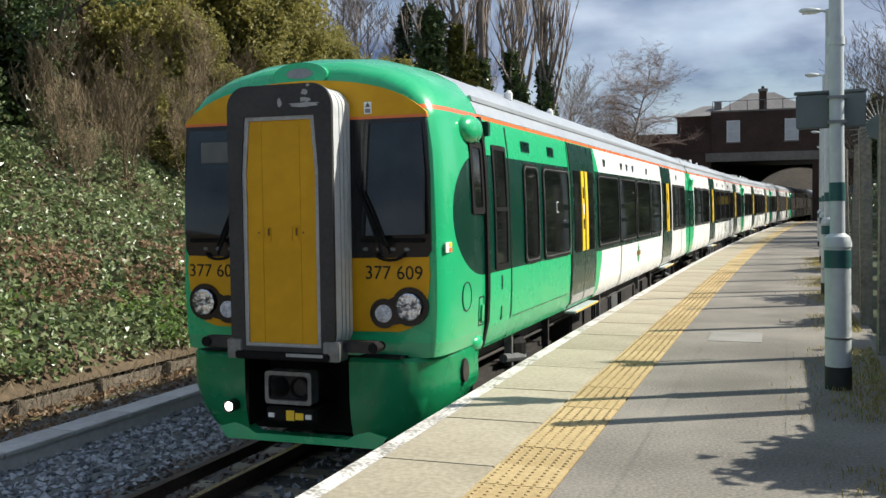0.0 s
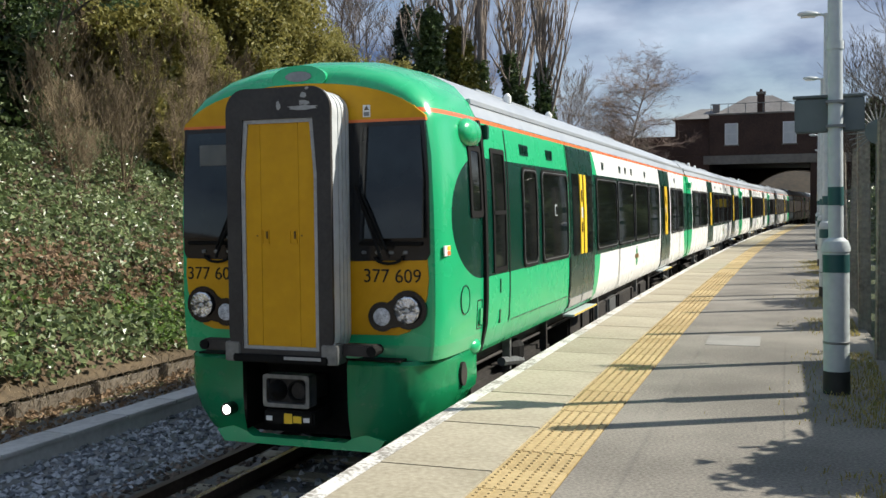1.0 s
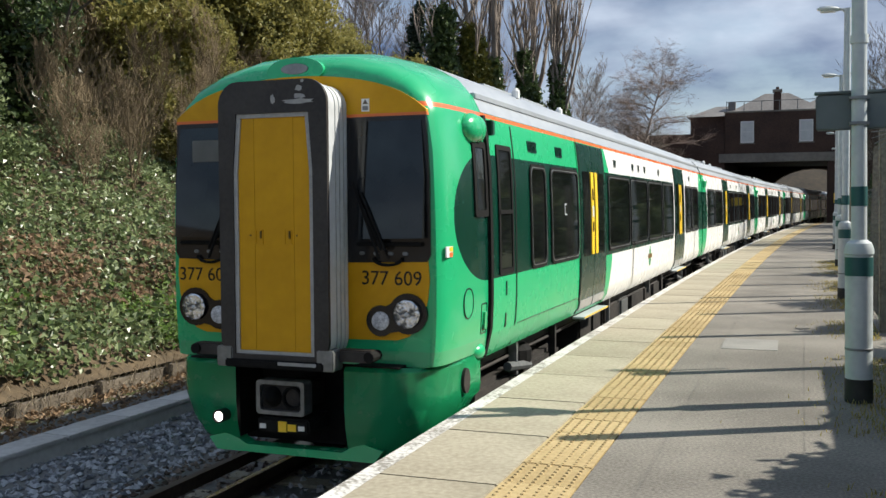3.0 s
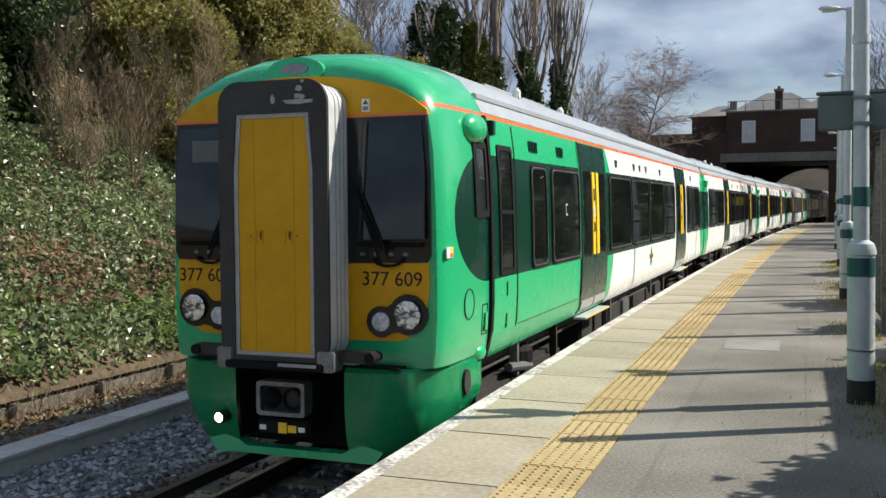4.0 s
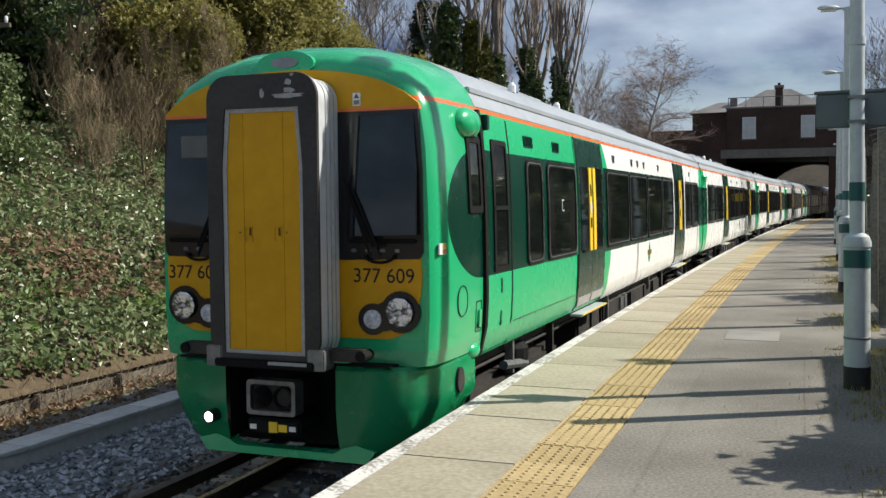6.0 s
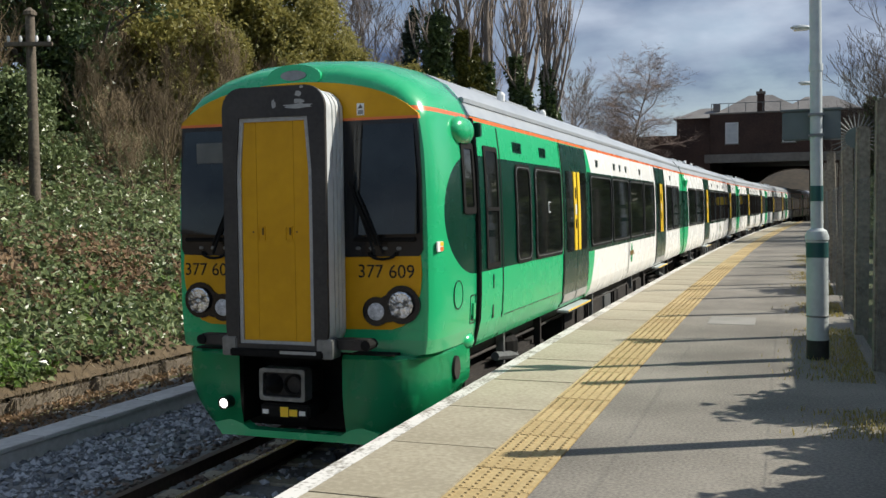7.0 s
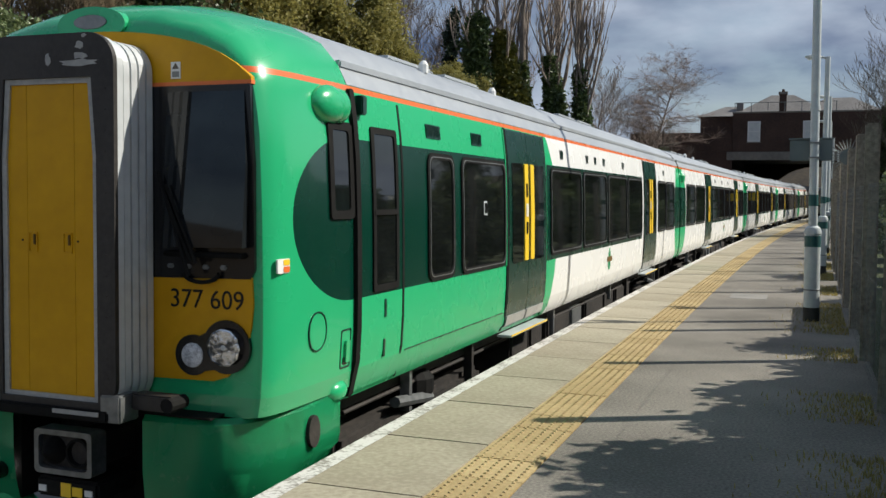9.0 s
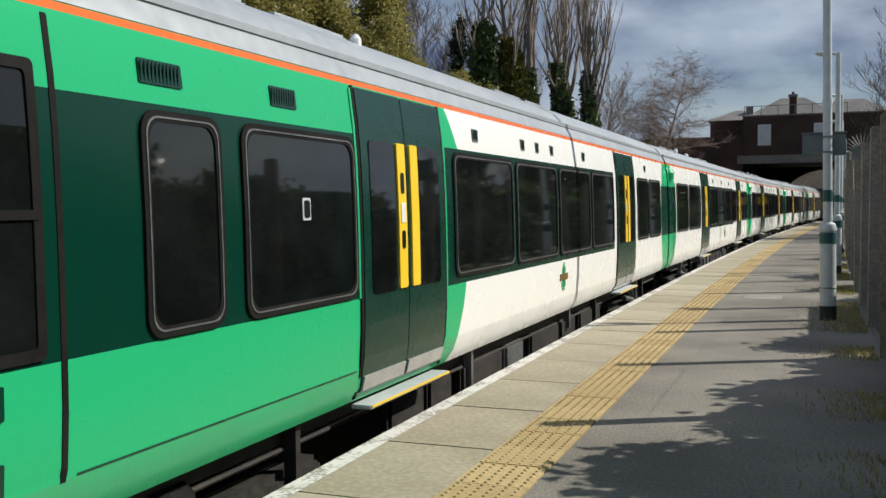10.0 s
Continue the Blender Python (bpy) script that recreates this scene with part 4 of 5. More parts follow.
copies(tangle, 5.0, on_bank((-16.0, 12.5, 5.0), (-17.5, 15.0, 5.6), (-16.6, 17.6, 5.4), (-19.0, 18.5, 6.4), (-20.5, 22.0, 6.6), (-18.2, 21.0, 5.6), (-15.4, 10.0, 4.4), (-21.5, 16.0, 6.0)))
tree("shrub", "bright green leafy shrub among bare branches", 62, at(-13.4, 32.5), 3.4, 0.08, 0.55, 0.1, (16, 7, 4), "bark", ("lime", 5, 0.2, 0.15), taper=0.5, first=0.1)
# ivy-clad trees and bare poplars
tree("tree", "bare tree heavily clad in dark ivy", 71, at(-17.6, 58), 15.0, 0.32, 0.4, 0.25, (18, 6, 4), "pale_bark", None, 0.4, 0.35, ("ivy_dark", 0.62, 2.5, 5200, 0.24))
tree("tree", "bare tree heavily clad in dark ivy", 72, at(-14.9, 60), 16.0, 0.32, 0.35, 0.3, (18, 6, 4), "pale_bark", None, 0.4, 0.35, ("yellowish", 0.56, 2.2, 4600, 0.24))
tree("tree", "bare tree heavily clad in dark ivy", 77, at(-12.9, 62), 13.0, 0.3, 0.35, 0.3, (16, 6, 4), "pale_bark", None, 0.38, 0.35, ("ivy_dark", 0.62, 1.7, 3600, 0.24))
tree("poplar_tree", "tall bare poplar with upright pale branches and an ivy trunk", 73, at(-10.6, 61), 20.0, 0.3, 0.22, 0.5, (34, 8, 5), "pale_bark", None, 0.36, 0.12, ("ivy_dark", 0.40, 1.25, 2600, 0.22), "poplars", thin=0.012)
tree("poplar_tree", "tall bare poplar with upright pale branches and an ivy trunk", 74, at(-16.0, 64), 21.0, 0.3, 0.22, 0.5, (34, 8, 5), "pale_bark", None, 0.36, 0.12, ("ivy_dark", 0.35, 1.3, 2200, 0.22), "poplars", thin=0.012)
tree("poplar_tree", "tall bare poplar with upright pale branches", 75, at(-13.4, 66), 21.0, 0.3, 0.22, 0.5, (34, 8, 5), "pale_bark", None, 0.36, 0.12, None, "poplars", thin=0.012)
tree("birch_tree", "bare birch with drooping pinkish brown twigs", 81, at(-9.6, 86), 10.6, 0.16, 0.58, -0.07, (46, 13, 10), "pale_bark", None, 0.5, 0.2, twig="birch_twig", thin=0.007)
tree("tree", "small bare tree with an ivy trunk", 82, at(-8.0, 80), 6.0, 0.12, 0.5, 0.2, (14, 7, 5), "bark", None, 0.5, 0.2, ("ivy_dark", 0.7, 0.8, 900, 0.2))
bare = [tree("tree", "bare winter tree on the cutting's edge", s, O, 9.0, 0.14, 0.5, 0.15, (20, 9, 7), "pale_bark", None, 0.5, 0.15, group="bare trees behind the bank", thin=0.010) for s in (83, 84)]
copies(bare, 9.0, on_bank((-11.5, 74, 6.0), (-13.5, 78, 7.5), (-7.4, 88, 4.0), (-19.5, 70, 10.0), (-23, 62, 11.0), (-27, 66, 11.5), (-31, 60, 11), (-10.5, 92, 5.5), (-21, 66, 10), (-36, 58, 11), (-9.0, 76, 4.6)))


def conifer(seed, base, height, width):
    rng = np.random.default_rng(seed)
    root = rigid("conifer_tree", "dark conifer with layered drooping branches", "tree")
    bm = bmesh.new()
    tube(bm, [base, (base[0], base[1], base[2] + height)], [0.2, 0.03], 8)
    part("trunk", bm, M["bark"], root)
    pts = []
    for k in range(46):
        f = 0.12 + 0.88 * k / 46
        L = width * (1.02 - f) * rng.uniform(0.7, 1.15)
        a = rng.random() * math.tau
        for q in range(14):
            g = (q + 1) / 14
            pts.append((base[0] + math.cos(a) * L * g, base[1] + math.sin(a) * L * g, base[2] + height * f - 0.18 * L * g * g + rng.normal(0, 0.06)))
    foliage("needles", np.array(pts), 7, 0.15, 0.24, M["conifer"], root, rng)


conifer(91, at(-19.8, 60), 10.2, 2.6)
# hedge close behind the fence, mostly unseen, added so its shade falls on the platform
hedge = [tree("shrub", "evergreen hedge shrub behind the fence, mostly unseen, added to shade the platform", s, O, 2.4, 0.08, 0.6, 0.06, (18, 7, 4), "bark", ("ivy", 9, 0.17, 0.15), taper=0.46, first=0.02, group="hedge behind the fence") for s in (101, 102)]
low_hedge = [tree("shrub", "low scrubby hedge behind the fence", 103, O, 2.4, 0.08, 0.6, 0.06, (16, 6, 4), "bark", ("ivy", 6, 0.2, 0.2), taper=0.46, first=0.02, group="low hedge behind the fence")]
copies(hedge, 2.4, [(5.6 + 0.15 * math.sin(k * 2.3), -8.0 + 1.45 * k, -0.2, (2.62 if k < 11 else 2.12) + 0.08 * math.sin(k * 1.7)) for k in range(14)] + [(5.6, 14.6, -0.2, 1.9), (5.7, 17, -0.2, 2.0), (5.8, 20, -0.2, 2.3), (6.0, 24, -0.2, 2.3), (6.2, 28, -0.2, 2.4)])
# trees east of the line
east = [tree("tree", "bare scrubby tree with ivy behind the platform fence", s, O, 8.0, 0.14, 0.5, 0.15, (20, 9, 6), "bark", None, 0.5, 0.1, ("ivy_dark", 0.85, 1.7, 2200, 0.2), "trees behind the platform", thin=0.007) for s in (95, 96)]
copies(east, 8.0, [(9.6, 82, -0.2, 11.0), (12.0, 78, -0.2, 12.0), (14.0, 86, -0.2, 13.0), (9.2, 91, -0.2, 9.0), (17, 82, -0.2, 13.0), (20, 74, -0.2, 13.0), (8.2, 47, -0.2, 9.5), (9.6, 53, -0.2, 11.0), (14.5, 45, -0.2, 11.0), (12.5, 62, -0.2, 11.0)])
copies(low_hedge, 2.4, [(5.6 + bend(y), y, -0.2, 1.5 + 0.4 * math.sin(y)) for y in range(33, 80, 3)])


def telegraph_pole():
    root = rigid("telegraph_pole", "old weathered wooden telegraph pole on the bank", "pole")
    x, y = -10.8, 15.2
    z = bank_height(x, y)
    part("pole", tube(bmesh.new(), [(0, 0, -0.3), (0, 0, 3.7)], [0.11, 0.085], 12), M["old_wood"], root, "", True)
    part("cap", lathe(bmesh.new(), [(0.12, 3.7), (0.12, 3.77), (0.02, 3.85)], 12), M["old_wood"], root)
    part("crossarm", boxed(-0.45, 0.45, -0.14, -0.05, 3.1, 3.18, bevel=0.01), M["old_wood"], root)
    for k in (-0.38, -0.15, 0.15, 0.38):
        part("insulator", lathe(bmesh.new(), [(0.02, 3.18), (0.035, 3.22), (0.03, 3.28), (0.015, 3.3)], 8), M["frame_white"], root).location = (k, -0.095, 0)
    root.matrix_basis = pose(x, y, z, 0, 0, 20)


telegraph_pole()


# ---- the train ----
PROFILE = [(1.26, 0.24), (1.315, 0.34), (1.335, 0.47), (1.35, 0.75), (1.352, 1.1), (1.345, 1.6), (1.325, 2.1), (1.285, 2.42), (1.265, 2.52),
           (1.20, 2.66), (1.06, 2.82), (0.82, 2.95), (0.46, 3.05), (0.0, 3.08)]
PZ, PX = [p[1] for p in PROFILE[:9]], [p[0] for p in PROFILE[:9]]


def side_x(z):
    return float(np.interp(z, PZ, PX))


def section(v, pts, sx=1.0, tz=1.0):
    return [(x * sx, v, z if z < 2.2 else 2.2 + (z - 2.2) * tz) for x, z in pts]


def loft(bm, rows, closed=False):
    rs = [[bm.verts.new(p) for p in r] for r in rows]
    n = len(rs[0])
    for a, b in zip(rs, rs[1:]):
        for k in range(n if closed else n - 1):
            bm.faces.new((a[k], a[(k + 1) % n], b[(k + 1) % n], b[k]))
    return rs


def side_panel(v0, v1, z0, z1, off, r=0.08, thick=0.03, s=1, hole=None):
    """A plate on the body side, following its curve, with rounded corners; s: +1 east, -1 west. hole: width of a frame."""
    bm = bmesh.new()

    def ring(i, o):
        out = rounded(v0 + i, v1 - i, z0 + i, z1 - i, max(r - i * 0.6, 0.01), 4)
        dense = []
        for (a, b), (c, d) in zip(out, out[1:] + out[:1]):
            m = max(1, int(abs(d - b) / 0.22))
            dense += [(a + (c - a) * k / m, b + (d - b) * k / m) for k in range(m)]
        return [bm.verts.new((s * (side_x(z) + o), v, z)) for v, z in dense]
    a, b = ring(0, off), ring(0, off - thick)
    n = len(a)
    for k in range(n):
        bm.faces.new((a[k], a[(k + 1) % n], b[(k + 1) % n], b[k]))
    if hole:
        c = [bm.verts.new(w.co) for w in a]
        mid = Vector((0, (v0 + v1) / 2, (z0 + z1) / 2))
        sv, sz = 1 - 2 * hole / (v1 - v0), 1 - 2 * hole / (z1 - z0)
        for w in c:
            y, z = mid.y + (w.co.y - mid.y) * sv, mid.z + (w.co.z - mid.z) * sz
            w.co = Vector((s * (side_x(z) + off), y, z))
        d = [bm.verts.new((w.co.x - s * thick, w.co.y, w.co.z)) for w in c]
        for k in range(n):
            j = (k + 1) % n
            bm.faces.new((a[k], c[k], c[j], a[j])), bm.faces.new((c[k], d[k], d[j], c[j]))
    else:
        mid = (v0 + v1) / 2
        east = sorted((w for w in a if w.co.y > mid), key=lambda w: w.co.z)
        west = sorted((w for w in a if w.co.y < mid), key=lambda w: w.co.z)
        for k in range(len(east) - 1):
            bm.faces.new((east[k], east[k + 1], west[k + 1], west[k]))
    return bm


def side_window(car, v0, v1, s=1, z0=0.99, z1=2.10):
    w = part("window", side_panel(v0, v1, z0, z1, 0.016, 0.11, 0.03, s, 0.055), M["black_rubber"], car, "", True)
    part("pane", side_panel(v0 + 0.05, v1 - 0.05, z0 + 0.05, z1 - 0.05, 0.008, 0.08, 0.02, s), M["glass"], w, "dark tinted glass")
    part("trim", side_panel(v0 + 0.03, v1 - 0.03, z0 + 0.03, z1 - 0.03, 0.021, 0.09, 0.015, s, 0.009), M["grey_metal"], w)
    return w


def doors(car, v0, s=1):
    """A pair of sliding doors with yellow grab edges and a step."""
    for k in (0, 1):
        a = v0 + k * 0.80
        leaf = part("door", side_panel(a + 0.008, a + 0.792, 0.30, 2.46, 0.018, 0.02, 0.05, s), M["dark_green"], car, "dark green sliding door leaf")
        g0, g1 = (a + 0.13, a + 0.56) if k == 0 else (a + 0.24, a + 0.67)
        part("pane", side_panel(g0, g1, 0.99, 2.10, 0.024, 0.05, 0.02, s), M["glass"], leaf, "dark tinted glass")
        e0 = a + 0.60 if k == 0 else a + 0.05
        grab = part("grab_edge", side_panel(e0, e0 + 0.15, 1.0, 2.10, 0.032, 0.02, 0.02, s), M["bright_yellow"], leaf, "bright yellow edge panel")
        if k == 0:
            part("button", side_panel(e0 + 0.045, e0 + 0.105, 1.72, 1.88, 0.038, 0.025, 0.01, s), M["black"], grab)
            part("button", side_panel(e0 + 0.045, e0 + 0.105, 1.30, 1.44, 0.038, 0.025, 0.01, s), M["black"], grab)
            part("notice", side_panel(e0 + 0.035, e0 + 0.115, 1.50, 1.65, 0.038, 0.01, 0.01, s), M["white"], grab)
        part("kick_plate", side_panel(a + 0.03, a + 0.77, 0.31, 0.42, 0.024, 0.01, 0.02, s), M["scuff"], leaf)
    part("seal", side_panel(v0 - 0.035, v0 + 0.0, 0.26, 2.47, 0.014, 0.01, 0.04, s), M["black_rubber"], car)
    part("seal", side_panel(v0 + 1.60, v0 + 1.635, 0.26, 2.47, 0.014, 0.01, 0.04, s), M["black_rubber"], car)
    x = sorted((s * 1.24, s * 1.40))
    st = part("step", boxed(x[0], x[1], v0 + 0.02, v0 + 1.58, 0.185, 0.215, bevel=0.006), M["post_grey"], car, "pale step board")
    xe = sorted((s * 1.40, s * 1.408))
    part("nosing", boxed(xe[0], xe[1], v0 + 0.03, v0 + 1.57, 0.20, 0.214), M["bright_yellow"], st)


def bogie(car, v, s_all=(1, -1)):
    b = part("bogie", boxed(-1.05, 1.05, v - 1.5, v + 1.5, -0.35, -0.12, bevel=0.04), M["under"], car, "grimy steel bogie")
    for dv in (-1.3, 1.3):
        for s in (1, -1):
            w = part("wheel", lathe(bmesh.new(), [(0.41, -0.065), (0.44, -0.05), (0.42, 0.0), (0.42, 0.065), (0.3, 0.05), (0.12, 0.07)], 24), M["steel"], b, "", True)
            w.matrix_basis = pose(s * 0.78, v + dv, RAIL_Z + 0.422, 0, s * 90, 0)
            part("axlebox", boxed(min(s * 0.9, s * 1.14), max(s * 0.9, s * 1.14), v + dv - 0.17, v + dv + 0.17, -0.58, -0.24, bevel=0.04), M["under"], b)
    for s in (1, -1):
        x = sorted((s * 0.92, s * 1.12))
        part("side_frame", boxed(x[0], x[1], v - 1.7, v + 1.7, -0.32, -0.10, bevel=0.05), M["under"], b)
        part("damper", tube(bmesh.new(), [(s * 1.17, v - 0.75, -0.02), (s * 1.17, v + 0.05, -0.12)], 0.05), M["grey_metal"], b)
        part("spring", lathe(bmesh.new(), [(0.19, -0.14), (0.22, -0.06), (0.22, 0.06), (0.17, 0.12)], 14), M["black_rubber"], b).location = (s * 1.0, v, 0)


def underframe(car, seed):
    rng = random.Random(seed)
    part("solebar", boxed(-1.08, 1.08, 1.4, 20.2, 0.08, 0.238), M["under"], car, "dark grimy underframe")
    v = 6.2
    while v < 13.4:
        L = rng.uniform(0.5, 1.5)
        part("equipment_case", boxed(-1.12, 1.14, v, v + L, -0.55 + rng.uniform(0, 0.2), 0.075, bevel=0.03), M["grey_metal"] if rng.random() < 0.35 else M["under"], car)
        v += L + rng.uniform(0.08, 0.35)
    for s in (1, -1):
        bm = bmesh.new()
        tube(bm, [(s * 1.10, 1.8, 0.06), (s * 1.10, 5.2, 0.05), (s * 1.10, 14.8, 0.05), (s * 1.10, 19.8, 0.06)], 0.018, 6)
        part("pipe", bm, M["under"], car)
        for k in (1, 2, 5, 9, 10, 13, 14):
            v_ = 2.0 + k * 1.15 + 0.3 * math.sin(k * 4.0)
            part("bracket", boxed(min(s * 1.1, s * 1.19), max(s * 1.1, s * 1.19), v_, v_ + 0.06, -0.05 - 0.1 * (k % 3), 0.2), M["grey_metal"] if k % 2 else M["under"], car)
    bogie(car, 3.4)
    bogie(car, 16.9)


def roof_part(car, v0, v1):
    pts = [(x + (0.004 if z < 2.6 else 0), z) for x, z in PROFILE[8:]]
    full = pts + [(-x, z) for x, z in pts[-2::-1]]
    bm = bmesh.new()
    loft(bm, [section(v, full) for v in np.linspace(v0, v1, 24)])
    roof = part("roof", bm, M["roof"], car, "pale grey metal roof", True)
    for x in (-1.16, 1.16):
        part("gutter", boxed(min(x * 1.0, x * 1.05), max(x * 1.0, x * 1.05), v0, v1, 2.64, 2.70, bevel=0.012), M["roof"], roof)
    for v in (4.0, 5.6, 11.0, 12.4):
        part("roof_pod", boxed(-0.5, 0.5, v, v + 1.2, 3.04, 3.11, bevel=0.03), M["roof"], roof)
    for x, v in ((0.9, 3.9), (0.82, 6.3)):
        part("aerial", lathe(bmesh.new(), [(0.05, 2.9), (0.05, 2.98), (0.02, 3.02)], 10), M["white"], roof).location = (x, v, 0)
    return roof


def body_side(car, v0, v1, material, cap=True):
    pts = PROFILE[:9]
    bm = bmesh.new()
    vs = np.linspace(v0, v1, 30)
    for s in (1, -1):
        loft(bm, [section(v, [(x * s, z) for x, z in pts]) for v in vs])
    loft(bm, [[(-1.26, v, 0.24), (1.26, v, 0.24)] for v in (v0, v1)])
    full = pts + [(-x, z) for x, z in pts[::-1]]
    for v in ((v0, v1) if cap else (v1,)):
        bm.faces.new([bm.verts.new(p) for p in section(v, full)])
    return part("body", bm, material, car, "", True)


def vents(car, spots, material, s=1, z0=2.225, z1=2.345):
    for v, w in spots:
        q = part("vent", side_panel(v, v + w, z0, z1, 0.008, 0.012, 0.02, s), material, car)
        n = max(2, int(w / 0.03))
        bm = bmesh.new()
        for k in range(n):
            x = side_x(2.29) + 0.011
            box(bm, min(s * x, s * (x + 0.006)), max(s * x, s * (x + 0.006)), v + 0.01 + k * (w - 0.02) / n, v + 0.01 + (k + 0.4) * (w - 0.02) / n, z0 + 0.012, z1 - 0.012)
        part("louvre", bm, M["dark_green"], q)


def emblem(car, v, s=1):
    bm = bmesh.new()
    x = side_x(0.72) + 0.004
    for a, b, c, d in ((v - 0.05, v + 0.05, 0.55, 0.90), (v - 0.09, v + 0.09, 0.60, 0.84)):
        box(bm, min(s * (x - 0.01), s * x), max(s * (x - 0.01), s * x), a, b, c, d)
    e_ = part("emblem", bm, M["light_green"], car, "green emblem with a brown bar")
    part("bar", boxed(min(s * x, s * (x + 0.004)), max(s * x, s * (x + 0.004)), v - 0.2, v + 0.2, 0.68, 0.76), M["catch"], e_)


def middle_car(material=None):
    car = rigid("train_carriage", "white and green train carriage with dark windows and yellow-edged doors", "train carriage", "carriages of the train")
    body_side(car, 0.1, CAR - 0.12, M["car_livery"])
    roof_part(car, 0.1, CAR - 0.12)
    part("gangway", boxed(-0.55, 0.55, -0.1, 0.1, 0.3, 2.6, bevel=0.05), M["black_rubber"], car, "black corridor bellows")
    for s in (1, -1):
        for a, b in ((1.15, 2.95), (3.1, 5.25), (7.35, 9.15), (9.25, 11.05), (11.15, 12.95), (13.05, 14.95), (17.05, 18.1), (18.2, 19.3)):
            side_window(car, a, b, s)
        doors(car, 5.5, s)
        doors(car, 15.2, s)
        vents(car, ((8.2, 0.16), (10.4, 0.16), (12.6, 0.16), (17.6, 0.16)), M["grey_metal"], s)
        emblem(car, 11.2, s)
    part("corner_pod", lathe(bmesh.new(), [(0.02, 2.1), (0.12, 2.14), (0.14, 2.3), (0.05, 2.42)], 12), M["light_green"], car, "", True).location = (1.28, 0.32, 0)
    underframe(car, 5)
    return car


def ellipsoid(bm, c, r, u=16, w=10):
    m = bmesh.ops.create_uvsphere(bm, u_segments=u, v_segments=w, radius=1.0)
    for q in m["verts"]:
        q.co = Vector((c[0] + q.co.x * r[0], c[1] + q.co.y * r[1], c[2] + q.co.z * r[2]))
    return bm


def disc(bm, x, y0, y1, z, r, n=24):
    return extruded(bm, [(x + r * math.cos(k * math.tau / n), z + r * math.sin(k * math.tau / n)) for k in range(n)], y0, y1)


def lettering(text, x, y, z, size, parent, material):
    cu = bpy.data.curves.new("number", "FONT")
    cu.body, cu.size, cu.extrude, cu.align_x = text, size, 0.002, "CENTER"
    tmp = bpy.data.objects.new("number", cu)
    me = bpy.data.meshes.new_from_object(tmp)
    bpy.data.objects.remove(tmp)
    me.materials.append(material)
    ob = new("number", me)
    ob.parent = parent
    ob.matrix_basis = pose(x, y, z, 90, 0, 0)
    return ob


NOSE = [(0.350, 0.915, 0.66), (0.362, 0.938, 0.715), (0.40, 0.957, 0.775), (0.47, 0.973, 0.83), (0.58, 0.986, 0.88), (0.75, 0.994, 0.925), (1.0, 0.999, 0.965), (1.25, 1.0, 0.99), (1.5, 1.0, 1.0)]


def nose(car):
    pts = [(x, max(z, 0.33)) for x, z in PROFILE]
    full = pts + [(-x, z) for x, z in pts[-2::-1]]
    # finer outline
    fine = []
    for (a, b), (c, d) in zip(full, full[1:]):
        fine += [(a, b), ((a + c) / 2, (b + d) / 2)]
    fine.append(full[-1])
    bm = bmesh.new()
    rs = loft(bm, [section(v, fine, sx, tz) for v, sx, tz in NOSE])
    bm.faces.new(rs[0])
    ob = part("cab_nose", bm, M["nose_livery"], car, "rounded glossy green cab front", True)
    return ob


